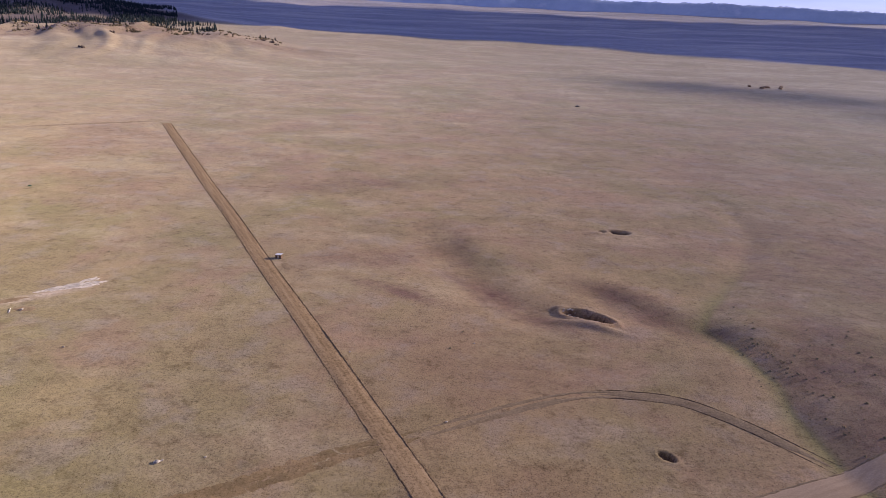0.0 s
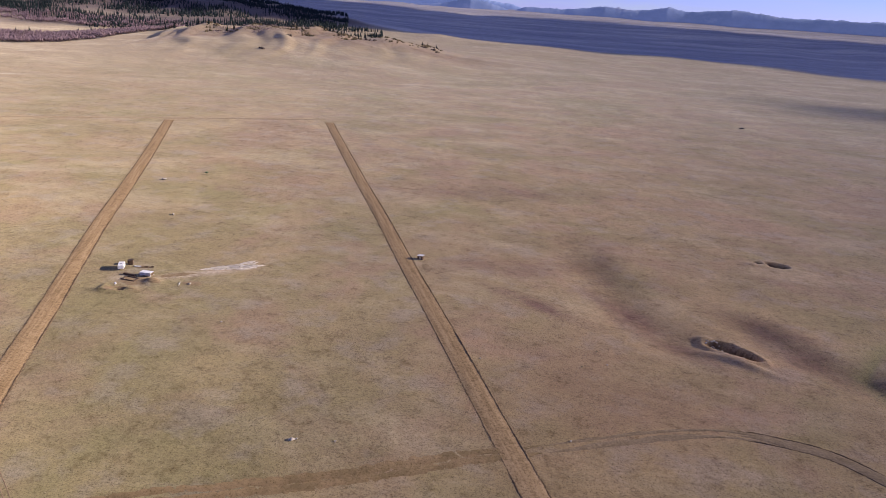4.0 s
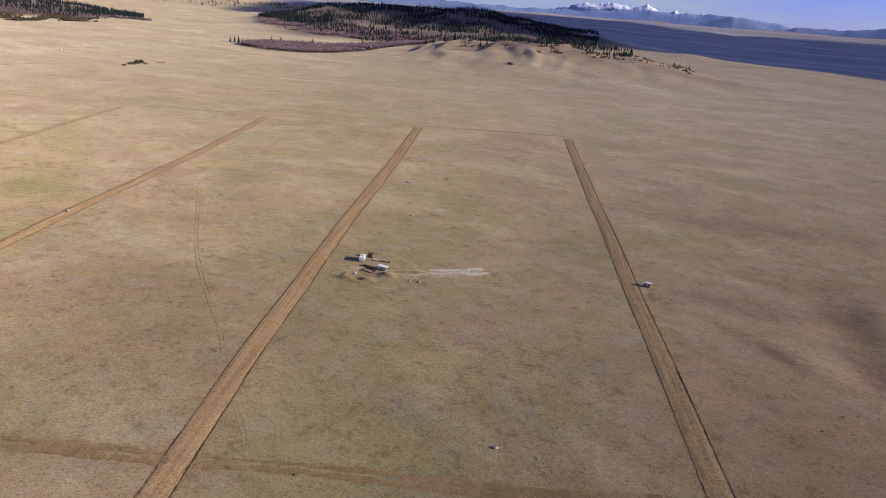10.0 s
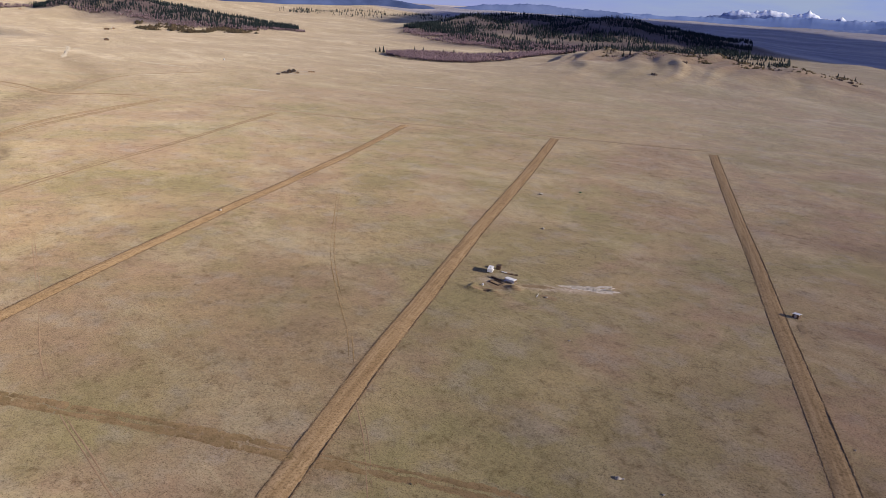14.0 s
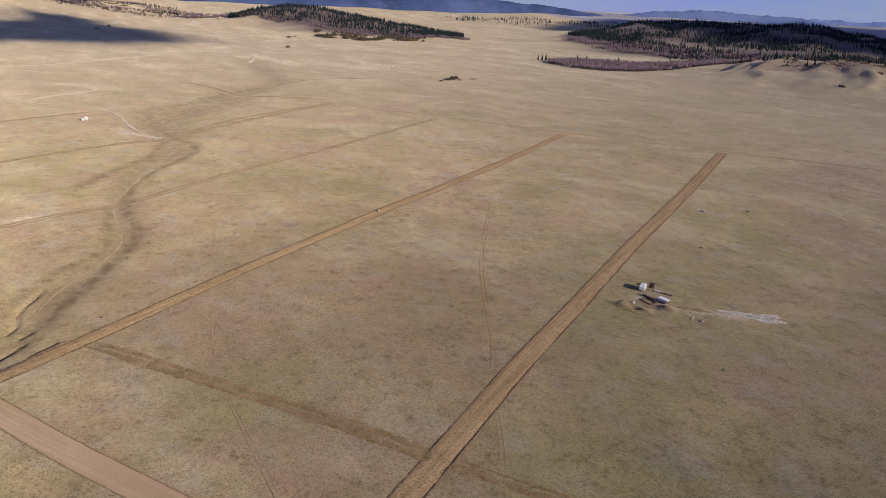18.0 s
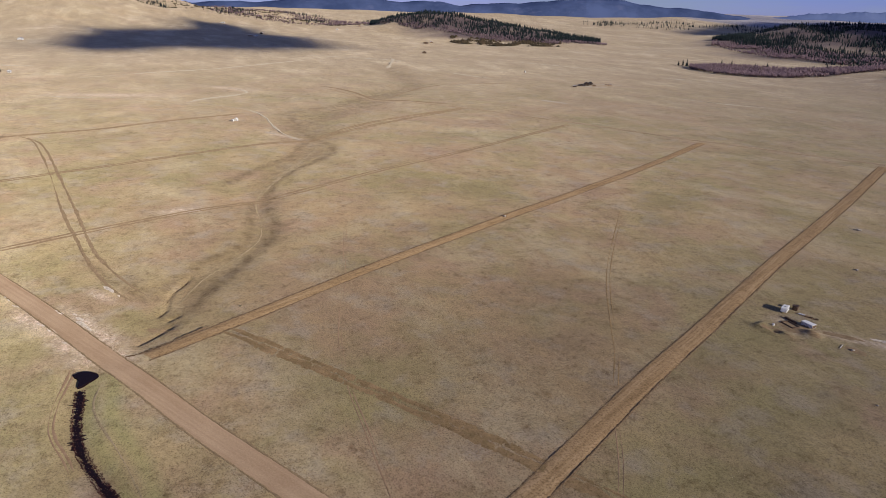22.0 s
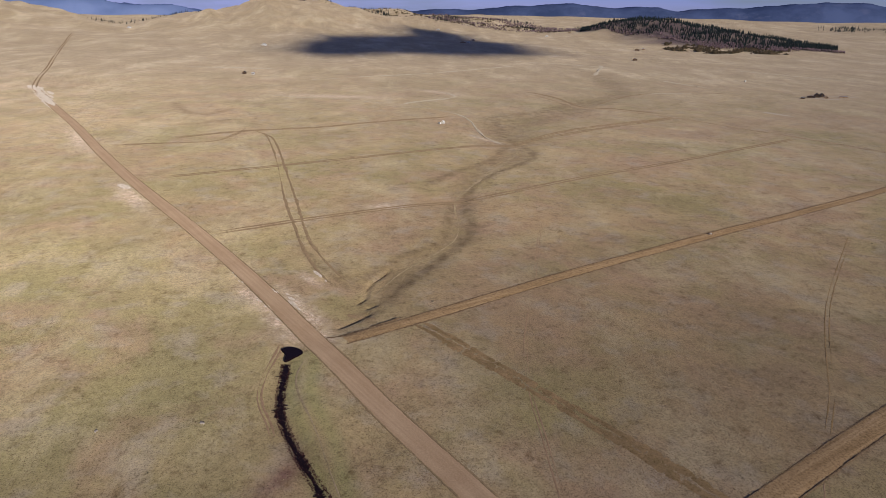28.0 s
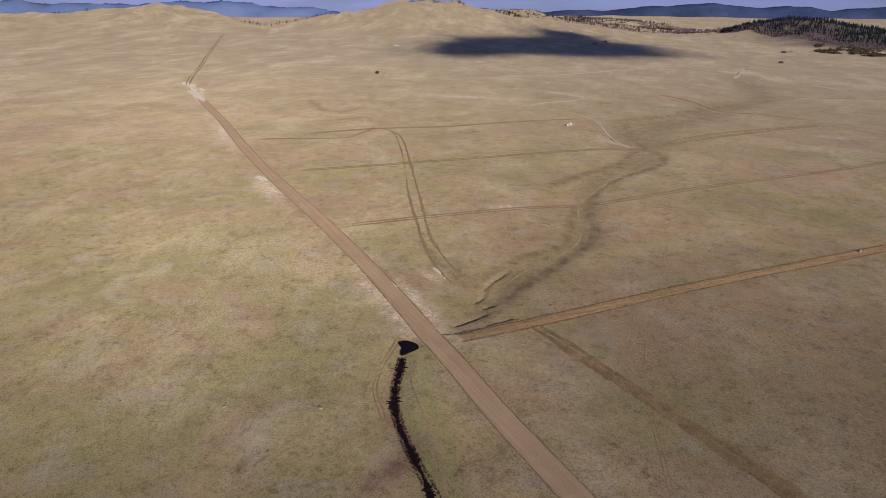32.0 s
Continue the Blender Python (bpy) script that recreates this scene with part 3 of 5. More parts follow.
def smooth_line(pts, step):
    """A Catmull-Rom line through the points, in even steps."""
    p = [Vector((*q, 0)) for q in pts]
    p = [2 * p[0] - p[1]] + p + [2 * p[-1] - p[-2]]
    fine = []
    for a, b, c, d in zip(p, p[1:], p[2:], p[3:]):
        for k in range(24):
            s = k / 24
            fine.append(0.5 * (2 * b + (c - a) * s + (2 * a - 5 * b + 4 * c - d) * s * s + (3 * b - a - 3 * c + d) * s ** 3))
    fine.append(p[-2])
    out, need = [fine[0]], step
    for a, b in zip(fine, fine[1:]):
        d = (b - a).length
        while d >= need:
            a = a + (b - a) * (need / d)
            out.append(a)
            d, need = (b - a).length, step
        need -= d
    return out


def strip(name, line, section, mat, parent=None, rag=0.0, lump=0.0, seed=1, patchy=0.0, jag=0.0, breaks=0.0, taper=0):
    """A band along the line. section: offsets across it and heights; rag: how uneven the edges run; lump: clods."""
    g = np.random.RandomState(seed)
    n, m = len(line), len(section)
    verts = []
    wob = np.convolve(g.normal(0, 1, n + 8), np.ones(5) / 2.2, "same")[4:n + 4]
    wob2 = np.convolve(g.normal(0, 1, n + 8), np.ones(5) / 2.2, "same")[4:n + 4]
    tall = 1 + patchy * np.convolve(g.normal(0, 1, n + 30), np.ones(13) / 4.5, "same")[15:n + 15]
    thin = 1 + breaks * np.convolve(g.normal(0, 1, n + 30), np.ones(25) / 5.0, "same")[15:n + 15] if breaks else np.ones(n)
    if taper:
        thin = thin * np.clip(np.minimum(np.arange(n) + 0.3, n - 0.7 - np.arange(n)) / taper, 0, 1)
    thin = np.clip(thin, 0.04, 1.5)
    mid = sum(o for o, _ in section) / m
    for i, p in enumerate(line):
        d = (line[min(i + 1, n - 1)] - line[max(i - 1, 0)]).normalized()
        side = Vector((d.y, -d.x, 0))
        for j, (o, h) in enumerate(section):
            gap = 0.6 * abs(section[min(j + 1, m - 1)][0] - section[max(j - 1, 0)][0]) / (1 if j in (0, m - 1) else 2)
            e = (wob[i] if j == 0 else wob2[i] if j == m - 1 else 0.25 * (wob[i] + g.normal())) * rag
            e = max(-gap, min(gap, e)) + (g.normal() * jag if j in (0, m - 1) else 0)
            q = p + side * (mid + (o - mid + e) * thin[i])
            verts.append((q.x, q.y, max(h, 0) * max(tall[i], 0.05) * min(thin[i] * 1.3, 1) + min(h, 0) + (g.normal() * lump if 0 < j < m - 1 else 0)))
    v = np.array(verts)
    v[:, 2] += ground_z(v[:, 0], v[:, 1])
    return mesh_object(name, v, [tuple(f) for f in grid_faces(n, m).tolist()], mat, parent, True)


def cut_road(name, pts, half, label, mat=DIRT, berm=0.13, other=0.09, seed=1, step=2.5, edge=SOIL, taper=0, ridge=0.75):
    """A bladed road: a flat bed between two ridges of thrown-up soil."""
    line = smooth_line(pts, step)
    bed = strip(name, line, [(-half, -0.02), (-half * 0.8, 0.08), (-half * 0.3, 0.12), (half * 0.3, 0.12), (half * 0.8, 0.08), (half, -0.02)], mat, rag=0.15, lump=0.02, seed=seed, taper=taper)
    fine = smooth_line(pts, 0.6)
    for k, s in enumerate((-1, 1)):
        b = berm if s < 0 else other
        strip("berm", fine, [(s * half - 0.5 * ridge, -0.05), (s * half - 0.2 * ridge, b * 0.7), (s * half + 0.1 * ridge, b), (s * half + 0.35 * ridge, b * 0.4), (s * half + 0.65 * ridge, -0.06)], edge, bed, rag=0.12, lump=b * 0.4, seed=seed + 7 + k, patchy=0.5, jag=0.05, breaks=0.12, taper=taper * 3)
    return tagged(bed, label, "road", kind="structure")


def old_track(name, pts, offsets, width, label, mat=FAINT, seed=1, step=2.0, height=0.05, lump=0.03, breaks=0.28):
    """Wheel marks or an old scrape: one band for each offset."""
    line = smooth_line(pts, step)
    top = None
    for k, o in enumerate(offsets):
        top_k = strip(name if top is None else "wheel_track", line, [(o - width / 2, -0.04), (o - width / 4, height), (o + width / 4, height), (o + width / 2, -0.04)], mat, top, rag=width * 0.15, lump=lump, seed=seed + k, breaks=breaks, taper=8)
        top = top or top_k
    return tagged(top, label, "track", kind="structure")


cut_road("road_1", [(-241, 600), (-155, 433), (-104, 335), (-70, 269), (-37, 206), (-18, 169), (-7, 148), (8, 118)], 3.5, "freshly bladed brown dirt road between soil berms", seed=1)
cut_road("road_2", [(-362, 537), (-280, 381), (-226, 274), (-183, 193), (-157, 144), (-130, 96), (-112, 64)], 3.7, "freshly bladed brown dirt road between soil berms", seed=21)
cut_road("road_3", [(-480, 462), (-404, 330), (-330, 186), (-280, 94), (-246, 36), (-226, -2)], 3.3, "narrow bladed dirt road between low soil berms", berm=0.11, other=0.11, seed=41)
main = cut_road("road_4", [(-930, -376), (-773, -296), (-664, -239), (-525, -170), (-426, -117), (-348, -73), (-286, -40), (-237, -16), (-208, -2), (-178, 12), (-145, 29), (-60, 72), (30, 115), (102, 147), (160, 172)], 4.0,
                "pale packed gravel road across the prairie", GRAVEL, berm=0.15, other=0.12, seed=61, edge=FAINT)
old_track("track_1", [(-240, 24), (-215, 40), (-190, 55), (-164, 71), (-134, 88), (-95, 111), (-54, 132), (-23, 151), (-4, 161)], (-1.6, 1.6), 3.3, "overgrown scrape with rough clods", SCRAPE, seed=81, step=1.0, lump=0.05, height=0.08, breaks=0.25)
old_track("track_9", [(-4, 161), (21, 175), (40, 183.5), (56, 185.5), (68, 184)], (-1.6, 1.6), 2.0, "curved worn dirt track fading into grass", seed=91, height=0.06, lump=0.02)
cut_road("road_5", [(48, 185), (56, 185.5), (72, 183), (85, 174), (96, 163), (105, 154)], 2.3, "curved worn dirt track with dark edges", FAINT, berm=0.16, other=0.12, seed=91, taper=6, ridge=0.55)
old_track("track_2", [(-597, 401), (-508, 249), (-449, 146), (-409, 79), (-387, 20), (-368, -26), (-348, -66)], (-1.8, 1.8), 2.1, "faint old two-rut dirt track", seed=101, height=0.2)
old_track("track_3", [(-722, 346), (-646, 228), (-585, 134), (-562, 82), (-530, 14), (-503, -46), (-467, -122)], (-1.8, 1.8), 2.1, "faint old two-rut dirt track", seed=105, height=0.2)
old_track("track_4", [(-728, 105), (-692, 23), (-662, -30), (-641, -93), (-607, -147)], (-1.8, 1.8), 2.1, "faint old two-rut dirt track", seed=109, height=0.2)
old_track("track_5", [(-913, 233), (-835, 257), (-797, 275), (-719, 343), (-607, 407), (-485, 470), (-367, 545), (-247, 612)], (-1.7, 1.7), 2.3, "tan two-rut dirt track along the plots", TRACKTAN, seed=113, height=0.35, breaks=0.15)
RUT = material("reddish_wheel_rut", lambda nt: ramp(nt, grain(nt, 0.5, 6, 0.75), [(0.35, (0.25, 0.158, 0.09)), (0.65, (0.355, 0.24, 0.143))]), 0.97, spec=0.05, matte=0.8, bump=lambda nt: grain(nt, 1.6, 5, 0.75), dist=0.2, strength=0.4)
for k, pts in enumerate(([(-655, -91), (-626, -73), (-584, -63), (-505, -50), (-425, -39), (-388, -33), (-356, -27), (-328, -22), (-300, -15), (-283, -9), (-272, -3)],
                         [(-645, -84), (-613, -66), (-563, -55), (-489, -43), (-426, -33), (-387, -27), (-360, -23), (-336, -19), (-314, -13), (-291, -5), (-276, 2)])):
    old_track("track_%d" % (6 if k == 0 else 14), pts, (0.0,), 1.5 + 0.5 * k, "worn brown rut curving through the grass", FAINT, seed=117 + k, step=1.5, height=0.04, lump=0.01, breaks=0.4)
old_track("track_16", [(-655, -91), (-619, -99), (-594, -112), (-585, -153), (-576, -184)], (-1.2, 1.2), 1.5, "faint old two-rut dirt track", seed=127, height=0.2)
old_track("track_7", [(-342, 98), (-325, 93), (-267, 76), (-218, 61), (-186, 55), (-164, 53), (-140, 51), (-112, 49)], (-0.55, 0.55), 0.5, "thin reddish wheel marks in the grass", RUT, seed=121, step=1.0, height=0.02, lump=0.005, breaks=0.5)
old_track("track_8", [(-323, 258), (-258, 203), (-225, 178), (-190, 155), (-176, 146), (-155, 130)], (-0.75, 0.75), 0.5, "thin wheel marks in the grass", SCRAPE, seed=125, step=1.0, height=0.02, lump=0.005, breaks=0.5)
old_track("track_17", [(-141, 120), (-124, 109), (-106, 95), (-90, 82)], (-0.6, 0.6), 0.45, "thin reddish wheel marks in the grass", RUT, seed=129, step=1.0, height=0.02, lump=0.01, breaks=0.4)
old_track("track_18", [(-226, -22), (-218, -23), (-205, -25), (-193, -25.5), (-185, -24), (-178, -21.5), (-169, -19)], (-0.6, 0.6), 0.7, "worn reddish edge beside the ditch", RUT, seed=131, step=0.8, height=0.05, lump=0.02, breaks=0.35)
old_track("track_19", [(-214, -13), (-204, -15.5), (-192, -14), (-177, -9.5), (-166, -6.5), (-153, -3.5), (-140, 0)], (0.0,), 0.6, "thin worn line beside the ditch", TANSOIL, seed=133, step=0.8, height=0.05, lump=0.02, breaks=0.3)


# ---- helpers for things ----
def part(name, bm, mat, parent=None, label="", smooth=False):
    me = bpy.data.meshes.new(name)
    bm.to_mesh(me)
    bm.free()
    me.materials.append(mat)
    if smooth:
        me.shade_smooth()
    ob = new(name, me)
    if parent:
        ob.parent = parent
    return tagged(ob, label) if label else ob


def thing(name, x, y, turn, label, category, group="", lift=0.0):
    e = new(name)
    e.empty_display_size = 0.5
    e.matrix_basis = pose(x, y, gz(x, y) + lift, 0, 0, turn)
    return tagged(e, label, category, group)


def box(bm, x0, x1, y0, y1, z0, z1, taper=0.0):
    t = taper
    vs = [bm.verts.new(p) for p in ((x0, y0, z0), (x1, y0, z0), (x1, y1, z0), (x0, y1, z0),
                                    (x0 + t, y0 + t, z1), (x1 - t, y0 + t, z1), (x1 - t, y1 - t, z1), (x0 + t, y1 - t, z1))]
    for f in ((3, 2, 1, 0), (4, 5, 6, 7), (0, 1, 5, 4), (1, 2, 6, 5), (2, 3, 7, 6), (3, 0, 4, 7)):
        bm.faces.new([vs[i] for i in f])
    return vs


def boxed(name, dims, mat, parent, label="", bevel=0.0, taper=0.0):
    bm = bmesh.new()
    box(bm, *dims, taper)
    if bevel:
        bmesh.ops.bevel(bm, geom=bm.edges[:], offset=bevel, segments=2, affect="EDGES")
    return part(name, bm, mat, parent, label)


def extrude_profile(pts, y0, y1):
    """A solid with the outline pts in x, z, from y0 to y1."""
    bm = bmesh.new()
    a = [bm.verts.new((x, y0, z)) for x, z in pts]
    b = [bm.verts.new((x, y1, z)) for x, z in pts]
    bm.faces.new(a)
    bm.faces.new(b[::-1])
    for i in range(len(pts)):
        j = (i + 1) % len(pts)
        bm.faces.new((a[j], a[i], b[i], b[j]))
    bmesh.ops.recalc_face_normals(bm, faces=bm.faces[:])
    return bm


def wheel(parent, x, y, r, width, hub=True):
    bm = bmesh.new()
    bmesh.ops.create_cone(bm, cap_ends=True, segments=14, radius1=r, radius2=r, depth=width, matrix=pose(x, y, r, 90, 0, 0))
    bmesh.ops.bevel(bm, geom=[e for e in bm.edges if e.calc_face_angle(0) > 1], offset=r * 0.15, segments=1, affect="EDGES")
    w = part("wheel", bm, RUBBER, parent)
    bm = bmesh.new()
    bmesh.ops.create_cone(bm, cap_ends=True, segments=10, radius1=r * 0.55, radius2=r * 0.45, depth=width * 1.1, matrix=pose(x, y, r, 90, 0, 0))
    part("rim", bm, STEEL, w)


def dusty(c, amount=0.25):
    return lambda nt: mix(nt, c, (0.30, 0.22, 0.15), ramp(nt, grain(nt, 0.9, 5, 0.7), [(0.4, (0, 0, 0)), (0.75, (amount * 2, amount * 2, amount * 2))]))


WHITE = material("white_paint", dusty((0.80, 0.77, 0.70), 0.18), 0.5, spec=0.3, matte=0.5)
CREAM = material("cream_canvas", dusty((0.74, 0.69, 0.58), 0.2), 0.8)
GLASS = material("dark_glass", (0.02, 0.025, 0.03), 0.08, spec=0.5)
STEEL = material("worn_steel", dusty((0.36, 0.36, 0.36)), 0.45, metal=0.8)
RUBBER = material("black_rubber", dusty((0.025, 0.025, 0.025)), 0.85)
TIMBER = material("dark_timber", speckled((0.07, 0.045, 0.028), (0.16, 0.10, 0.06), 2.0, stretch=(1, 1, 6)), 0.85)
PLANK = material("tan_timber", speckled((0.26, 0.17, 0.09), (0.42, 0.29, 0.17), 2.0, stretch=(1, 1, 6)), 0.8)
ROOFING = material("dark_roofing", speckled((0.03, 0.025, 0.025), (0.075, 0.06, 0.055), 1.5), 0.8)
TIN = material("pale_tin_roofing", dusty((0.55, 0.55, 0.56)), 0.4, metal=0.5)
ROCK = material("pale_rock", speckled((0.30, 0.24, 0.17), (0.62, 0.54, 0.43), 1.2), 0.9, matte=0.8, bump=lambda nt: grain(nt, 2.0, 5, 0.7), dist=0.2)
BARK = material("pine_bark", speckled((0.06, 0.04, 0.028), (0.13, 0.085, 0.055), 2.0), 0.95)


def isle_tones(dark, light):
    def colour(nt):
        g = nt.nodes.new("ShaderNodeNewGeometry")
        return ramp(nt, g.outputs["Random Per Island"], [(0.0, dark), (1.0, light)])
    return colour


NEEDLES = material("pine_needles", isle_tones((0.010, 0.016, 0.018), (0.030, 0.038, 0.034)), 0.9, spec=0.1)
TWIGS = material("bare_aspen_twigs", isle_tones((0.16, 0.105, 0.112), (0.31, 0.215, 0.222)), 0.95, spec=0.05)
SCRUB = material("brown_scrub", isle_tones((0.06, 0.05, 0.028), (0.16, 0.11, 0.06)), 0.95, spec=0.05)
CLUMP = material("dark_grass_clumps", isle_tones((0.20, 0.135, 0.068), (0.34, 0.235, 0.125)), 0.95, spec=0.05)
CLODS = material("soil_clods", isle_tones((0.19, 0.12, 0.06), (0.40, 0.275, 0.15)), 0.97, spec=0.05)


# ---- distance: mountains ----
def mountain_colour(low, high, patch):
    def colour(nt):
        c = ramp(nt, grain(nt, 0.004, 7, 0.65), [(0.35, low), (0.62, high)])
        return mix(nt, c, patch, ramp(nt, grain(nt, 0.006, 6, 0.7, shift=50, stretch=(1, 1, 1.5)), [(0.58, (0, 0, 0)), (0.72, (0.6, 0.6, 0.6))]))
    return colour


def snow_colour(nt):
    co = nt.nodes.new("ShaderNodeTexCoord")
    sep = nt.nodes.new("ShaderNodeSeparateXYZ")
    nt.links.new(co.outputs["Object"], sep.inputs[0])
    h = maths(nt, "ADD", maths(nt, "DIVIDE", maths(nt, "SUBTRACT", sep.outputs[2], 128.0), 45.0), maths(nt, "MULTIPLY", maths(nt, "SUBTRACT", grain(nt, 0.02, 6, 0.75), 0.5), 2.2))
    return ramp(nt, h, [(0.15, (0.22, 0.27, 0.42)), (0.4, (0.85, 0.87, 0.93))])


# blue distance haze is painted into these mountain colours
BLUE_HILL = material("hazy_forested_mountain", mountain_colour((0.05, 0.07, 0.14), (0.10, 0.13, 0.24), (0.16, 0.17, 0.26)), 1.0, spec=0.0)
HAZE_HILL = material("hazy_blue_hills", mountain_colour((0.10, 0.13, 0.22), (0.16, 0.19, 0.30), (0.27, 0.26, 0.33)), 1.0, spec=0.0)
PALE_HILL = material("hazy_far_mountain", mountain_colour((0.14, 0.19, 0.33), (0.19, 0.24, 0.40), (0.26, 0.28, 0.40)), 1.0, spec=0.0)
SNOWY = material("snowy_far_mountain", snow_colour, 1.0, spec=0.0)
# faint blue emission adds more haze; these slopes give no light themselves
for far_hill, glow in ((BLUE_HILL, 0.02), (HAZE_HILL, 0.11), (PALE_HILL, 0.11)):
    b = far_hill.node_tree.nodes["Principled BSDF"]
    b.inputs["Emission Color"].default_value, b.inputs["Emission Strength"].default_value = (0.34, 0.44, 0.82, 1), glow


def mountain_range(name, sky, r, deep, mat, label, seed, rug, jag=0.02):
    """A range with the skyline sky: azimuths and the heights of its crest in degrees over the eye's level."""
    az = np.arange(sky[0][0], sky[-1][0], 0.08)
    flat = 110 + r * np.tan(np.radians(np.interp(az, [a for a, _ in sky], [e for _, e in sky])))
    g = np.random.RandomState(seed)
    spikes = np.zeros(len(az))
    for lam in (1.7, 0.9, 0.5, 0.29):
        ph = g.uniform(0, 6.28)
        spikes += r * radians(jag) * lam ** 0.5 * (0.8 - 2 * np.abs(np.sin(az * 3.14 / lam + ph + 0.6 * np.sin(az * 1.3))))
    rows = 9
    verts = []
    for k in range(rows):
        s = k / (rows - 1)
        n = np.zeros(len(az))
        for lam in (5.0, 2.2):
            n += lam ** 0.8 * np.sin(az * 6.28 / lam + g.uniform(0, 6.28) + s * 5 * g.uniform(-1, 1))
        rise = math.sin(min(s / 0.75, 1) * math.pi / 2) if s < 0.75 else 1 - (s - 0.75) * 2.4
        z = -60 + (flat + 60) * rise + n * rug * (0.35 + 0.65 * (1 - abs(s - 0.4))) + np.roll(spikes, int((s - 0.75) * 40)) * max(0.0, 1 - abs(s - 0.75) / 0.3)
        d = r - deep * (0.75 - s)
        verts += [(-math.sin(radians(a)) * d, math.cos(radians(a)) * d, h) for a, h in zip(az, z)]
    ob = mesh_object(name, verts, [tuple(f) for f in grid_faces(rows, len(az)).tolist()], mat, None, True)
    return tagged(ob, label, "mountains", kind="structure")


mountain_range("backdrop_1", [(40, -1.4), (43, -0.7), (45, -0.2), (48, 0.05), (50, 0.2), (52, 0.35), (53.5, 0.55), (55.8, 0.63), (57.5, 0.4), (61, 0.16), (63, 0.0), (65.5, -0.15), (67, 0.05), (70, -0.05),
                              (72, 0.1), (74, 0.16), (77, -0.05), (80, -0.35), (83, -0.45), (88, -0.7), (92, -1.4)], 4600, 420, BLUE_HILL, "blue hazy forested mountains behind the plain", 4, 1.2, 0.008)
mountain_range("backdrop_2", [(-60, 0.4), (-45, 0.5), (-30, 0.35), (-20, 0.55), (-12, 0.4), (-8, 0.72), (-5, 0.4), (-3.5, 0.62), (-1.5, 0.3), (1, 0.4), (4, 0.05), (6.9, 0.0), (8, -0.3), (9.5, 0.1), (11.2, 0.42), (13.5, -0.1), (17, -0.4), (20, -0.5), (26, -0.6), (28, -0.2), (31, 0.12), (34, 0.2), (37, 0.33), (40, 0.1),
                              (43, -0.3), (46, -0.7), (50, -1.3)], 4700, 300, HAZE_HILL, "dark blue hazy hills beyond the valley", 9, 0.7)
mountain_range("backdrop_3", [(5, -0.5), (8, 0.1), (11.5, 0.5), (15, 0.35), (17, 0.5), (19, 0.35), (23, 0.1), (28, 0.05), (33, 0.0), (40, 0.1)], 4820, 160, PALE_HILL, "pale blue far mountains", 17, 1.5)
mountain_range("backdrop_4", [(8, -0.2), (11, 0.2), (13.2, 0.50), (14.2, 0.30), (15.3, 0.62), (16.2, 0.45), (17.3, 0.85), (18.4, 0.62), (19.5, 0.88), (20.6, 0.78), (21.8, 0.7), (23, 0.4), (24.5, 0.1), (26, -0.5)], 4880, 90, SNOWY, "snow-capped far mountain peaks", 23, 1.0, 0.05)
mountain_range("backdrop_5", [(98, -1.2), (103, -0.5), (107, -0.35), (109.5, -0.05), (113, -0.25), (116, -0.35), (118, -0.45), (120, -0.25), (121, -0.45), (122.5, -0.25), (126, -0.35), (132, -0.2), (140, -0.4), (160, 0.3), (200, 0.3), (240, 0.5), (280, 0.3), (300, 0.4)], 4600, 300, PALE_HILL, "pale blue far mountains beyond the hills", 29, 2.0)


# ---- clouds, whose shadows lie on the plain ----
def cloud(name, shadow, seed, ragged=60.0, fill=1.0, base=1150.0, label="grey-white cloud bank above the plain"):
    """shadow: the outline of the shade on the ground; the cloud hangs up-sun of it."""
    g = np.random.RandomState(seed)
    off = SUN * (base / SUN.z)
    xs, ys = [p[0] for p in shadow], [p[1] for p in shadow]
    cells = []
    ring = list(shadow) + [shadow[0]]
    for size in (34.0, 13.0):
        gx, gy = np.meshgrid(np.arange(min(xs) - 120, max(xs) + 120, size), np.arange(min(ys) - 120, max(ys) + 120, size))
        gx, gy = gx.ravel(), gy.ravel()
        inside = np.zeros(len(gx), bool)
        for (ax, ay), (bx, by) in zip(ring, ring[1:]):
            if ay != by:
                hit = (ay > gy) != (by > gy)
                inside ^= hit & (gx < (bx - ax) * (gy - ay) / (by - ay) + ax)
        d = line_distance(gx, gy, ring) * np.where(inside, 1, -1) + 22 * wave_sum(waves(seed, 14, 50, 300), gx, gy)
        if size > 30:
            keep = (d > ragged * 0.55) & (g.rand(len(gx)) < fill)
        else:
            keep = (d > -ragged) & (d <= ragged * 0.7) & (g.rand(len(gx)) < fill * np.clip((d + ragged) / (2 * ragged), 0, 1) ** 1.5 * 0.9)
        cells += [(x, y, size) for x, y in zip(gx[keep], gy[keep])]
    verts, faces = [], []
    for x, y, size in cells:
        x, y = x + g.uniform(-0.3, 0.3) * size + off.x, y + g.uniform(-0.3, 0.3) * size + off.y
        r = size * (g.uniform(1.0, 1.2) if size > 30 else g.uniform(0.6, 0.8))
        z = base + g.uniform(0, 6)
        n = len(verts)
        verts += [(x + r, y, z), (x, y + r, z), (x - r, y, z), (x, y - r, z), (x, y, z + r * 0.45), (x, y, z - r * 0.12)]
        faces += [(n + a, n + b, n + c) for a, b, c in ((0, 1, 4), (1, 2, 4), (2, 3, 4), (3, 0, 4), (1, 0, 5), (2, 1, 5), (3, 2, 5), (0, 3, 5))]
    return tagged(mesh_object(name, verts, faces, CLOUD), label, "cloud", kind="structure")


def at(az, r):
    d = azdir(az) * r
    return d.x, d.y


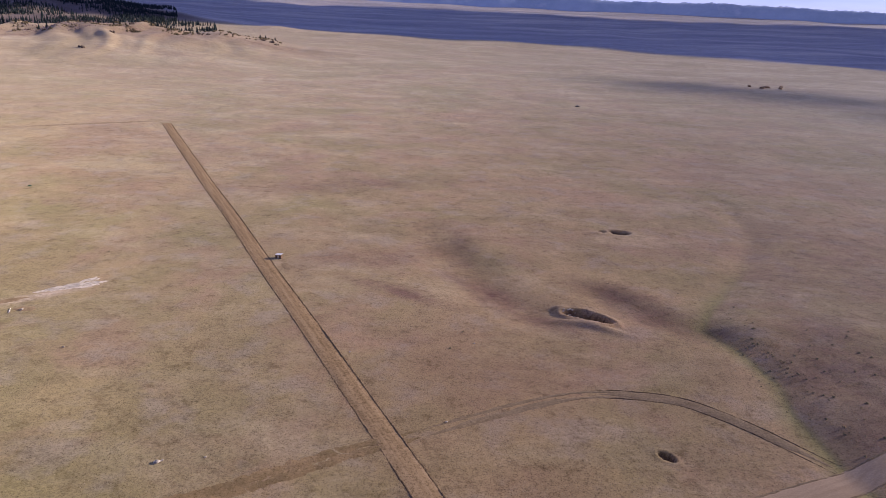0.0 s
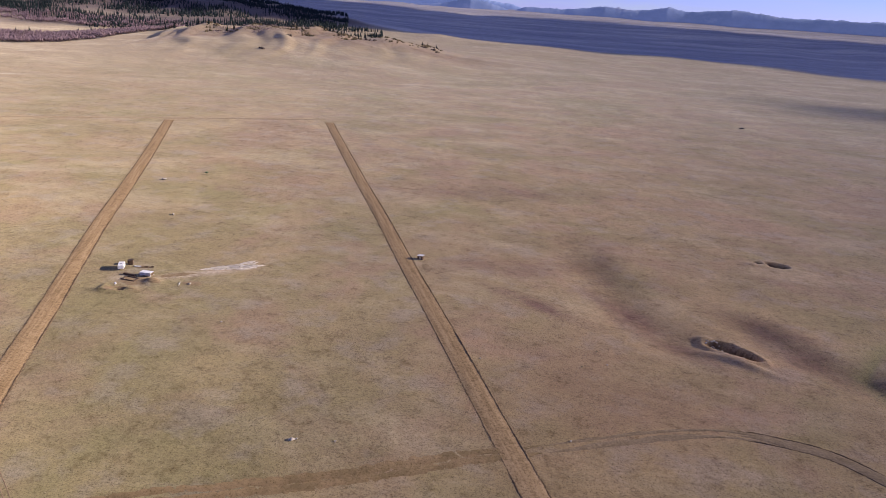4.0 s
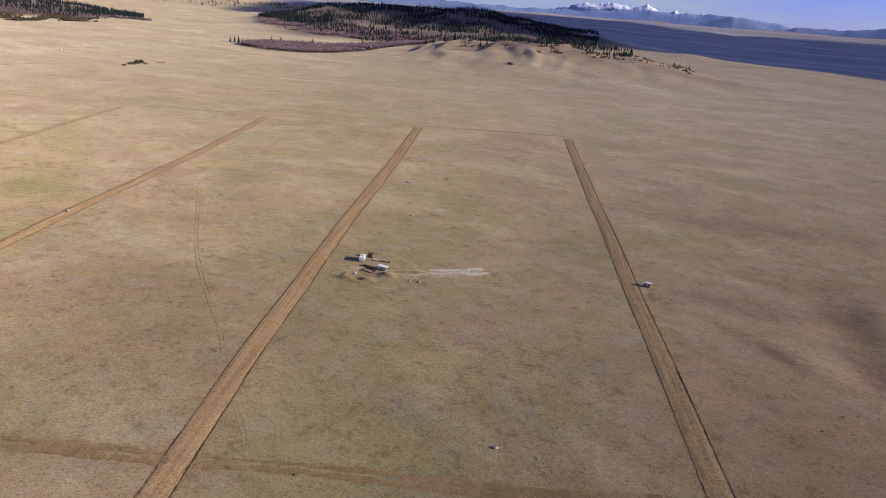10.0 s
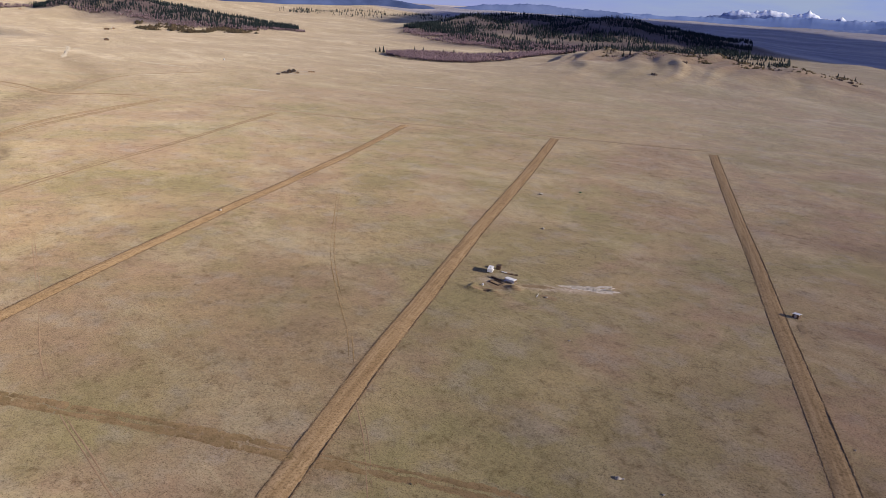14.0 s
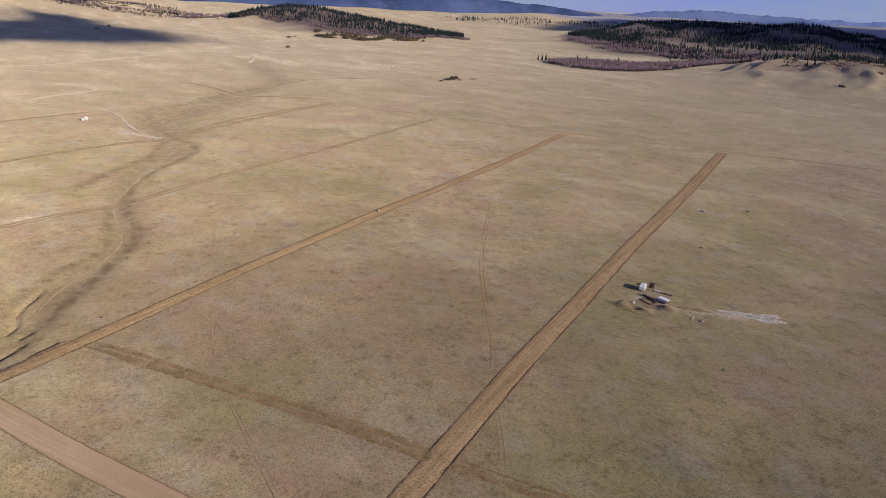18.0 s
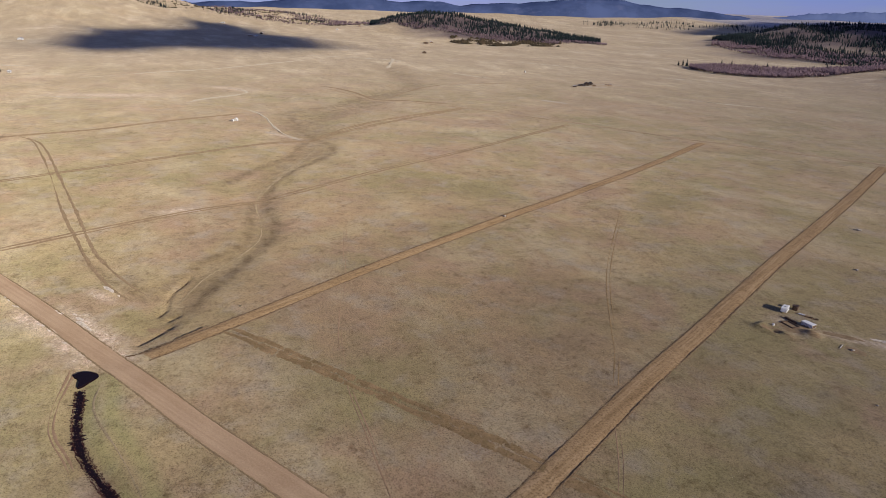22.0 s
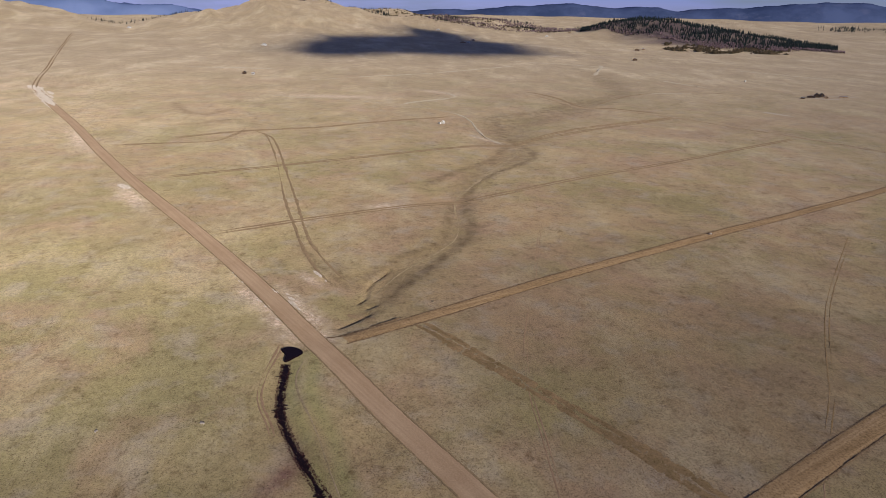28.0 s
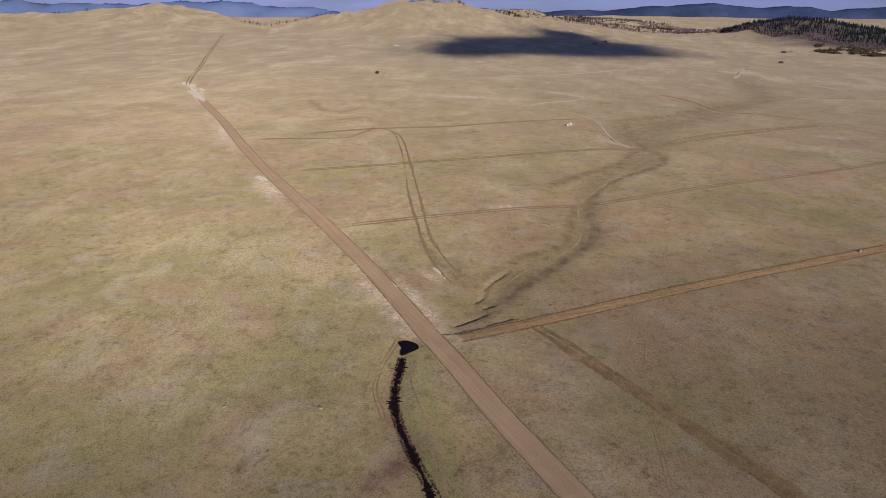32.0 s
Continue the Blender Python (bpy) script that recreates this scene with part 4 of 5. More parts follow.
cloud("cloud_1", [at(*p) for p in ((95.7, 1730), (92.7, 2250), (87.2, 2420), (86.6, 2800), (82.2, 2680), (77.8, 2260), (73.2, 1780), (79.9, 1570), (86.6, 1567), (92.3, 1520))], 31, 105)
cloud("cloud_2", [at(*p) for p in ((16.5, 2360), (10.8, 2330), (4.4, 2200), (-1.7, 2090), (-11.1, 2020), (-25, 1960), (-31, 1800), (-45, 1700), (-45, 3900), (-28, 4150), (-10, 3950), (5, 4200), (14, 4100), (22, 4500), (34, 4700), (46, 4400), (50, 3400), (44, 2900), (40, 2600), (36, 2420), (29, 2380), (23, 2330))], 37, 45)
cloud("cloud_3", [at(*p) for p in ((-10, 1170), (-16, 1080), (-24, 1010), (-34, 960), (-40, 1000), (-34, 1180), (-22, 1260), (-15, 1270))], 41, 90, 0.42, label="thin torn cloud above the plain")


# ---- forests ----
def conifer(g, h, tiers=4):
    """A ragged spire of stacked skirts: points and faces."""
    v, f = [], []
    for k in range(tiers):
        z0, z1 = h * (0.10 + 0.72 * k / tiers), h * (0.10 + 0.72 * (k + 1) / tiers + 0.18)
        r = h * 0.165 * (1 - k / tiers * 0.82)
        n, m = len(v), 6
        turn = g.uniform(0, 6.28)
        for j in range(m):
            a = turn + 6.283 * j / m
            q = r * g.uniform(0.65, 1.15)
            v.append((q * math.cos(a), q * math.sin(a), z0 + g.uniform(-0.05, 0.03) * h))
        v.append((0, 0, z1))
        f += [(n + j, n + (j + 1) % m, n + m) for j in range(m)]
    return np.array(v), f


def bare_tree(g, h):
    """A thin stem with a few upright sprays of twigs."""
    v, f = [], []
    for k in range(4):
        a, n = g.uniform(0, 6.28), len(v)
        q, w, lo, hi = g.uniform(0.02, 0.16), g.uniform(0.04, 0.085), h * g.uniform(0.0, 0.3), h * g.uniform(0.7, 1.0)
        x, y = q * math.cos(a), q * math.sin(a)
        v += [(x * 0.3, y * 0.3, lo), (x + w, y, (lo + hi) * 0.6), (x - w * 0.5, y + w * 0.87, (lo + hi) * 0.6), (x - w * 0.5, y - w * 0.87, (lo + hi) * 0.6), (x, y, hi)]
        f += [(n + i, n + j, n + k2) for i, j, k2 in ((0, 2, 1), (0, 3, 2), (0, 1, 3), (1, 2, 4), (2, 3, 4), (3, 1, 4))]
    return np.array(v), f


def bush(g, h):
    v, f = [], []
    for k in range(3):
        n, m = len(v), 5
        cx, cy, r = g.uniform(-0.5, 0.5) * h, g.uniform(-0.5, 0.5) * h, h * g.uniform(0.4, 0.7)
        t = g.uniform(0, 6.28)
        v += [(cx + r * math.cos(t + 6.283 * j / m) * g.uniform(0.7, 1.2), cy + r * math.sin(t + 6.283 * j / m) * g.uniform(0.7, 1.2), h * g.uniform(0.05, 0.3)) for j in range(m)]
        v.append((cx, cy, h * g.uniform(0.7, 1.1)))
        f += [(n + j, n + (j + 1) % m, n + m) for j in range(m)]
    return np.array(v), f


def scatter(name, places, maker, lo, hi, mat, label, category, seed, kinds=14, power=1.0):
    """One object of many alike growths at the places (x, y)."""
    g = np.random.RandomState(seed)
    p = np.array(places)
    h0 = ground_z(p[:, 0], p[:, 1])
    which = g.randint(kinds, size=len(p))
    size = lo + (hi - lo) * g.rand(len(p)) ** power
    turn = g.uniform(0, 6.28, len(p))
    verts, faces, n = [], [], 0
    for k in range(kinds):
        v, f = maker(g, 1.0)
        i = np.nonzero(which == k)[0]
        w = v[None] * size[i, None, None]
        c, d = np.cos(turn[i])[:, None], np.sin(turn[i])[:, None]
        q = np.stack([w[..., 0] * c - w[..., 1] * d + p[i, 0:1], w[..., 0] * d + w[..., 1] * c + p[i, 1:2], w[..., 2] + (h0[i] - 0.04 * size[i])[:, None]], -1)
        verts.append(q.reshape(-1, 3))
        faces.append((np.array(f)[None] + n + len(v) * np.arange(len(i))[:, None, None]).reshape(-1, 3))
        n += len(v) * len(i)
    co, tri = np.concatenate(verts), np.concatenate(faces).astype(np.int32)
    me = bpy.data.meshes.new(name)
    me.vertices.add(len(co))
    me.vertices.foreach_set("co", co.ravel())
    me.loops.add(tri.size)
    me.loops.foreach_set("vertex_index", tri.ravel())
    me.polygons.add(len(tri))
    me.polygons.foreach_set("loop_start", np.arange(0, tri.size, 3, dtype=np.int32))
    me.update(calc_edges=True)
    me.materials.append(mat)
    ob = new(name, me)
    return tagged(ob, label, category, kind="stuff")


def patch(g, n, az, near, far, clump=0.0, seed=1, lo=80, hi=400):
    """n places between two lines of distance over a span of azimuths; clump leaves gaps."""
    out = []
    w = waves(seed, 16, lo, hi)
    while len(out) < n:
        a = g.uniform(az[0], az[-1], 4 * n)
        r0, r1 = np.interp(a, az, near), np.interp(a, az, far)
        r = np.sqrt(g.uniform(r0 ** 2, np.maximum(r1, r0 + 1) ** 2))
        x, y = -np.sin(np.radians(a)) * r, np.cos(np.radians(a)) * r
        ok = wave_sum(w, x, y) + g.normal(0, 0.25, len(x)) > clump
        out += list(zip(x[ok], y[ok]))
    return out[:n]


rg = np.random.RandomState(77)
scatter("pine_forest", patch(rg, 8200, [20.5, 24, 29, 33, 37, 42, 46.5], [2260, 2150, 2020, 1950, 1960, 2120, 2700], [2900, 3050, 3150, 3200, 3200, 3050, 2900], -0.05, 3), conifer, 8, 17, NEEDLES, "dark green pine forest covering the low hill", "forest", 5)
scatter("pine_forest", patch(rg, 3300, [54.5, 57, 59, 62, 64.5, 68.5, 71.3, 72.3], [2330, 2230, 2150, 2230, 2300, 2460, 2600, 2700], [2450, 2600, 2680, 2800, 2850, 2900, 2900, 2850], -0.6, 8), conifer, 9, 16, NEEDLES, "dense dark pine wood on a low knoll", "forest", 6)
scatter("pine_forest", patch(rg, 420, [40, 44, 50, 56], [3500, 3450, 3500, 3700], [3900, 3950, 4000, 3900], 0.1, 12), conifer, 9, 16, NEEDLES, "far strip of dark pines on the plain", "forest", 7)
scatter("pine_forest", patch(rg, 900, [70, 76, 84, 90, 98], [2900, 2950, 3000, 3000, 3000], [3500, 3500, 3500, 3400, 3300], 0.45, 14), conifer, 8, 14, NEEDLES, "scattered pines on the grassy hills", "forest", 8)
scatter("pine_forest", patch(rg, 420, [99, 104, 112, 119, 121, 124, 130], [3000, 3100, 3000, 3000, 2900, 2900, 2900], [3500, 3650, 3400, 3500, 3500, 3500, 3500], 0.4, 15), conifer, 8, 13, NEEDLES, "scattered pines along the hill crests", "forest", 9)
scatter("aspen_grove", patch(rg, 5000, [33, 35.5, 38, 41, 43, 46, 47.8], [1600, 1540, 1490, 1450, 1440, 1470, 1540], [1760, 1720, 1680, 1650, 1660, 1650, 1580], -0.7, 19, 40, 160), bare_tree, 6, 11, TWIGS, "leafless purple-grey aspen grove at the hill's foot", "grove", 10)
scatter("aspen_grove", patch(rg, 3600, [28, 30, 34, 38, 43, 46.5], [1800, 1780, 1800, 1850, 2050, 2400], [1950, 2080, 2100, 2200, 2350, 2600], -0.1, 20, 40, 200), bare_tree, 7, 12, TWIGS, "leafless purple-grey aspens below the pines", "grove", 11)
scatter("aspen_grove", patch(rg, 1000, [54, 58, 63, 68, 71.5], [2260, 2110, 2180, 2420, 2600], [2330, 2220, 2290, 2500, 2680], -0.1, 21, 40, 200), bare_tree, 7, 11, TWIGS, "leafless reddish aspens below the pine wood", "grove", 12)
scatter("aspen_grove", patch(rg, 260, [25, 27.5, 30.5], [1380, 1370, 1400], [1440, 1440, 1470], 0.0, 22, 30, 120), bare_tree, 2, 4, TWIGS, "low purple-grey shrubs on the rise", "shrubs", 13)
scatter("scrub", patch(rg, 600, [57.5, 60, 62.5, 64.5, 66], [2060, 2040, 2040, 2080, 2130], [2180, 2190, 2200, 2230, 2260], 0.1, 24, 30, 120), bush, 3, 7, SCRUB, "brown and olive scrub along the slope's foot", "scrub", 14)
scatter("scrub", patch(rg, 420, [74, 78, 82, 86, 90], [2800, 2900, 3000, 3050, 3000], [3100, 3300, 3400, 3400, 3300], 0.2, 25, 40, 160), bush, 3, 7, SCRUB, "brown scrub on the grassy hills", "scrub", 15)
scatter("pine_forest", patch(rg, 620, [19.5, 23, 27, 31, 35, 39], [1720, 1640, 1560, 1560, 1640, 1740], [2200, 2150, 2050, 1950, 1950, 1950], 0.25, 27, 60, 240), conifer, 8, 15, NEEDLES, "scattered pines behind the eroded rise", "forest", 18)
scatter("pine_forest", patch(rg, 700, [17.8, 20, 24, 28, 31], [2080, 2020, 1960, 1920, 1900], [2260, 2300, 2260, 2160, 2100], 0.0, 28, 50, 200), conifer, 8, 15, NEEDLES, "open row of pines behind the eroded rise", "forest", 19)
scatter("aspen_grove", patch(rg, 1500, [72, 75, 78, 81, 84], [2850, 2800, 2800, 2900, 3000], [3100, 3300, 3500, 3500, 3300], 0.15, 29, 60, 300), bare_tree, 7, 12, TWIGS, "purple-brown leafless woods below the far mountains", "grove", 20)
scatter("scrub", patch(rg, 420, [13, 18, 22, 27, 31], [1420, 1380, 1370, 1380, 1400], [1520, 1490, 1470, 1480, 1500], 0.3, 26, 30, 120), bush, 1.2, 3.8, SCRUB, "low dark scrub on the eroded rise", "scrub", 16)


def outcrop(x, y, seed):
    g = np.random.RandomState(seed)
    e = thing("rock_outcrop", x, y, g.uniform(0, 360), "dark rocky outcrop with scrub on the rise", "rock", "outcrops on the rise")
    for k in range(5):
        bm = bmesh.new()
        bmesh.ops.create_icosphere(bm, subdivisions=2, radius=g.uniform(1.4, 3.0), matrix=pose(g.normal() * 4, g.normal() * 2, 0.4))
        for v in bm.verts:
            v.co += Vector(g.normal(0, 0.22, 3))
        part("boulder", bm, DARKROCK, e)


DARKROCK = material("dark_lichened_rock", speckled((0.06, 0.045, 0.035), (0.2, 0.15, 0.11), 0.8), 0.95, spec=0.05)
for k, (a, r) in enumerate(((27.0, 1235), (14.5, 1440), (13.9, 1430), (13.5, 1410), (25.0, 1330), (23.6, 1420), (19.0, 1400), (18.6, 1390))):
    outcrop(*at(a, r), 900 + k)


def pine_tree(x, y, h, seed, group="pines on the rise", label="lone dark green pine on the grassy rise"):
    g = np.random.RandomState(seed)
    e = thing("pine_tree", x, y, g.uniform(0, 360), label, "tree", group)
    bm = bmesh.new()
    bmesh.ops.create_cone(bm, cap_ends=True, segments=7, radius1=h * 0.028, radius2=h * 0.008, depth=h * 0.75, matrix=pose(0, 0, h * 0.36))
    part("trunk", bm, BARK, e)
    v, f = [], []
    for k in range(110):
        s = g.uniform(0.1, 1.0)
        reach = h * 0.30 * (1.02 - s) ** 0.7 * g.uniform(0.5, 1.1)
        a, n = g.uniform(0, 6.283), len(v)
        w = h * 0.085 * (1.2 - s)
        cx, cy, cz = math.cos(a), math.sin(a), h * s
        tip = (cx * reach, cy * reach, cz - reach * 0.25)
        v += [(0, 0, cz + w), tip, (cx * reach * 0.6 - cy * w, cy * reach * 0.6 + cx * w, cz - w * 0.3), (cx * reach * 0.6 + cy * w, cy * reach * 0.6 - cx * w, cz - w * 0.3), (0, 0, cz - w * 0.8)]
        f += [(n, n + 2, n + 1), (n, n + 1, n + 3), (n + 4, n + 1, n + 2), (n + 4, n + 3, n + 1)]
    mesh_object("crown", v, f, NEEDLES, e)
    return e


PINES = [(29.5, 1430, 10), (29.0, 1440, 9), (26.7, 1440, 8), (26.4, 1430, 7), (25.7, 1440, 11), (22.3, 1440, 6), (21.9, 1450, 9), (21.3, 1440, 7), (21.0, 1450, 7), (20.3, 1450, 6),
         (19.7, 1450, 8), (19.2, 1450, 11), (18.7, 1460, 8), (18.4, 1450, 7), (14.7, 1500, 7), (14.3, 1510, 6), (13.6, 1500, 7), (24.8, 1430, 8), (24.4, 1440, 7),
         (48.6, 1600, 9), (48.3, 1610, 10), (48.0, 1600, 12), (45.6, 1660, 10), (44.9, 1660, 10), (43.3, 1650, 9), (42.5, 1640, 12), (40.9, 1640, 8), (39.5, 1650, 9), (38.7, 1650, 11), (37.9, 1650, 9), (31.5, 1500, 12), (32.3, 1520, 11), (33.2, 1540, 12), (33.8, 1560, 10), (30.8, 1480, 9)]
for i, (a, r, h) in enumerate(PINES):
    pine_tree(*at(a, r), h * 1.25, 300 + i)


# ---- water and worn ground ----
def bare_patch(x, y, a, b, turn, seed, mat=CHALK, label="bare pale soil showing through the grass", name="bare_patch", lift=0.06):
    """A thin irregular spread of soil on the ground."""
    g = np.random.RandomState(seed)
    m, c, s = 26, math.cos(radians(turn)), math.sin(radians(turn))
    ph, verts = g.uniform(0, 6.28, 3), []
    for k, q in enumerate((0.35, 0.75, 1.0)):
        for j in range(m):
            t = 6.283 * j / m
            w = q * (1 + 0.16 * math.sin(2 * t + ph[0]) + 0.09 * math.sin(5 * t + ph[1]) + 0.06 * math.sin(9 * t + ph[2]) + g.normal() * 0.05)
            u, v = a * w * math.cos(t), b * w * math.sin(t)
            verts.append((x + u * c - v * s, y + u * s + v * c, (lift, lift, -0.05)[k]))
    verts.append((x, y, lift))
    p = np.array(verts)
    p[:, 2] += ground_z(p[:, 0], p[:, 1])
    faces = [(k * m + j, (k + 1) * m + j, (k + 1) * m + (j + 1) % m, k * m + (j + 1) % m) for k in range(2) for j in range(m)]
    faces += [(3 * m, j, (j + 1) % m) for j in range(m)]
    return tagged(mesh_object(name, p, faces, mat, None, True), label, "bare ground", kind="structure")


g0 = np.random.RandomState(8)
WHITE_SPOIL = material("white_chalky_spoil", speckled((0.52, 0.41, 0.28), (0.86, 0.76, 0.60), 0.8), 0.95, spec=0.1, matte=0.8, bump=lambda nt: grain(nt, 1.5, 5, 0.7), dist=0.3)
old_track("chalk_surface", [(-968, -394), (-935, -378), (-900, -361), (-865, -343), (-830, -325), (-790, -304)], (0.0,), 7.0, "pale chalky end of the gravel road", WHITE_SPOIL, seed=241, step=3.0, height=0.45, lump=0.03, breaks=0.3)
SPOIL = "pale chalky spoil spread on the grass"
for k in range(64):
    u = g0.uniform(0, 1) ** 0.6
    v = g0.uniform(-1, 1) * (0.5 + 5.2 * u ** 1.3)
    x, y = -153.5 + 19 * u - v * 0.62, 241.5 + 13.5 * u ** 1.3 + v * 0.55
    bare_patch(x, y, g0.uniform(0.8, 3.0), g0.uniform(0.4, 1.2), g0.uniform(20, 70), g0.randint(999), WHITE_SPOIL, SPOIL)
for x, y, a, b, t in ((-263.5, -21.7, 2.6, 0.8, 30), (-268, -23.5, 1.6, 0.5, 30), (-272, -29, 3.2, 0.9, 30), (-287, -11.5, 2.6, 0.8, 20), (-281, -9, 1.2, 0.5, 10), (-444, -136, 8, 3.4, 30), (-943, -380, 14, 7, 25), (-905, -352, 20, 3, 27), (-905, -364, 16, 3, 27), (-875, -340, 14, 2, 27)):
    bare_patch(x, y, a, b, t, g0.randint(999), WHITE_SPOIL, "white chalky rubble beside the gravel road")
for x, y, a, b, t in ((-259, -21, 4.6, 1.0, 28), (-254, -18.4, 2.2, 0.6, 28), (-290, -13, 4.0, 1.0, 22), (-961, -394, 22, 6, 24), (-930, -374, 30, 4.5, 27), (-880, -352, 24, 3, 27)):
    bare_patch(x, y, a, b, t, g0.randint(999), WHITE_SPOIL, "white chalky rubble beside the gravel road")
for x, y, a, b, t in ((-617, 110, 10, 2.2, 40), (-597, 125, 9, 2.0, 40), (-743, 472, 22, 6, 30)):
    bare_patch(x, y, a, b, t, g0.randint(999))
for x, y, a, b, t in ((-170, 222, 7, 4.5, 0), (-170, 212.5, 6.5, 3.0, 5), (-163, 223, 3.6, 2.6, 0), (-176, 235, 5, 1.6, 5), (-66.5, 279, 4.5, 2.2, -60), (-148, 227, 3.8, 2.6, 0), (-158, 233, 7, 2.2, 35), (-246, 5, 6, 2, 60)):
    bare_patch(x, y, a, b, t, g0.randint(999), FAINT, "disturbed brown soil around the camp")


def pale_line(pts, width, seed):
    ob = strip("eroded_bank", smooth_line(pts, 4.0), [(-width / 2, -0.05), (-width / 5, 0.4), (width / 5, 0.4), (width / 2, -0.05)], BANK, None, width * 0.3, 0.05, seed, 0.0, 0.3, 0.6, 10)
    return tagged(ob, "pale eroded bank winding through the grass", "bank", kind="structure")


BANK = material("pale_eroded_bank", speckled((0.40, 0.33, 0.22), (0.55, 0.465, 0.335), 0.3), 0.95, spec=0.05, matte=0.8, bump=lambda nt: grain(nt, 0.5, 4, 0.7), dist=0.1)
for k, (pts, w) in enumerate((
        ([(-1073, -68), (-1142, 30), (-1200, 142), (-1283, 249), (-1340, 310)], 9), ([(-952, 100), (-926, 126), (-887, 128), (-843, 76), (-812, 55)], 6),
        ([(-905, -101), (-877, -60), (-868, -18), (-842, 22), (-802, 71), (-756, 107), (-702, 119), (-640, 118), (-606, 122), (-591, 136)], 6), ([(-1176, 407), (-1137, 428), (-1064, 450)], 8), ([(-1428, 501), (-1339, 476), (-1195, 413)], 7),
        ([(-1109, 493), (-1050, 505), (-990, 523)], 7), ([(-930, 395), (-925, 450), (-930, 513)], 4), ([(-750, 664), (-685, 696), (-638, 730)], 7), ([(-999, 816), (-895, 921), (-841, 981)], 10),
        ([(-1280, 700), (-1200, 760), (-1090, 830)], 7), ([(-1500, 330), (-1420, 420), (-1320, 500)], 9), ([(-1250, -300), (-1260, -200), (-1230, -90)], 10))):
    pale_line(pts, w * (0.4 if k == 2 else 0.75), 500 + k)
old_track("track_10", [(-930, -376), (-969, -395), (-1153, -454), (-1450, -548), (-1712, -633), (-2100, -742)], (-2.2, 2.2), 2.2, "faint two-rut track towards the hills", seed=211, step=6, height=0.4)
old_track("track_11", [(-943, 230), (-906, 249), (-843, 265), (-807, 272), (-793, 292), (-743, 345)], (0.0,), 4.0, "worn brown track along the dry creek", seed=215, step=4, height=0.35)
old_track("track_12", [(-813, 281), (-883, 337), (-929, 395), (-930, 513)], (0.0,), 3.5, "worn brown track along the dry creek", seed=219, step=4, height=0.35)
old_track("track_13", [(-589, 139), (-644, 206), (-702, 304), (-737, 356)], (-1.8, 1.8), 1.4, "faint old two-rut dirt track", seed=223, step=4, height=0.35)
# the dry creek's bed and its cut banks
for k, (pts, w) in enumerate((([(-259, 8), (-280, 17), (-297, 27), (-315, 41), (-335, 53), (-360, 58), (-400, 62), (-440, 74)], 1.0), ([(-377, 58), (-395, 62), (-420, 69), (-450, 83), (-480, 98), (-515, 118), (-550, 133), (-583, 138)], 2.4), ([(-540, 120), (-555, 128), (-572, 136)], 1.6))):
    old_track("creek_bed", pts, (0.0,), w, "pale trodden line along the dry creek's floor", TANSOIL, seed=231 + k, step=1.5, lump=0.04, breaks=0.35)
for k, (pts, h) in enumerate((([(-259, 4), (-262, 6), (-264, 7), (-274, 8), (-281, 11), (-287, 15), (-294, 18)], 0.3), ([(-254, 7), (-257, 11)], 0.25), ([(-238, -3), (-243, 3), (-248, 8)], 0.3), ([(-258, 4), (-262, 6), (-265, 7)], 0.5), ([(-228, -8), (-232, 1), (-243, 21)], 0.4))):
    b = strip("cut_bank", smooth_line(pts, 0.8), [(-0.3, -0.1), (-0.1, h * 0.8), (0.15, h * 0.7), (0.7, -0.05)], SOIL, None, 0.2, 0.1, 600 + k, 0.5, 0.05, 0.3, 5)
    tagged(b, "dark crumbling cut bank of the gully", "bank", kind="structure")

ditch = strip("ditch_water", smooth_line([(-212, -19.5), (-207, -19.3), (-193, -19.4), (-180, -18), (-167, -14), (-157, -10), (-151, -7.5), (-142, -4.5), (-128, 0)], 0.3),
              [(-1.2, -0.02), (-0.6, 0.06), (0.0, 0.07), (0.6, 0.06), (1.2, -0.02)], WATER, None, 0.45, 0.0, 3, 0.0, 0.34, 0.25, 5)
tagged(ditch, "narrow black ditch water with ragged edges", "water", kind="structure")
bm = bmesh.new()
ring = [(-221.6, -22.2), (-222.9, -20.3), (-222.9, -18.4), (-222.0, -16.4), (-220.6, -14.9), (-218.6, -14.1), (-217.6, -14.2), (-216.2, -15.6), (-214.6, -17.6), (-213.4, -18.6), (-212.6, -20.3), (-214.6, -20.3), (-216.8, -20.2), (-218.8, -20.7), (-220.4, -21.8)]
ring = [(-218 + (x + 218) * 0.92, -18 + (y + 18) * 0.9) for x, y in ring]
ring = [(p.x, p.y) for p in smooth_line(ring + ring[:1], 0.5)][:-1]
top = [bm.verts.new((x, y, gz(-219, -17) + 0.55)) for x, y in ring]
low = [bm.verts.new((x, y, gz(-219, -17) - 1.0)) for x, y in ring]
bm.faces.new(top)
for i in range(len(top)):
    j = (i + 1) % len(top)
    bm.faces.new((top[j], top[i], low[i], low[j]))
bmesh.ops.recalc_face_normals(bm, faces=bm.faces[:])
tagged(part("pond_water", bm, WATER), "small still black pond beside the gravel road", "water", kind="structure")


# ---- grass clumps, clods and stones ----
def tuft(g, h):
    m, t = 4, g.uniform(0, 6.28)
    v = [(h * 0.75 * math.cos(t + 1.5708 * j) * g.uniform(0.6, 1.2), h * 0.75 * math.sin(t + 1.5708 * j) * g.uniform(0.6, 1.2), 0) for j in range(m)]
    v.append((h * g.uniform(-0.3, 0.3), h * g.uniform(-0.3, 0.3), h * g.uniform(0.4, 0.7)))
    return np.array(v), [(j, (j + 1) % m, m) for j in range(m)]


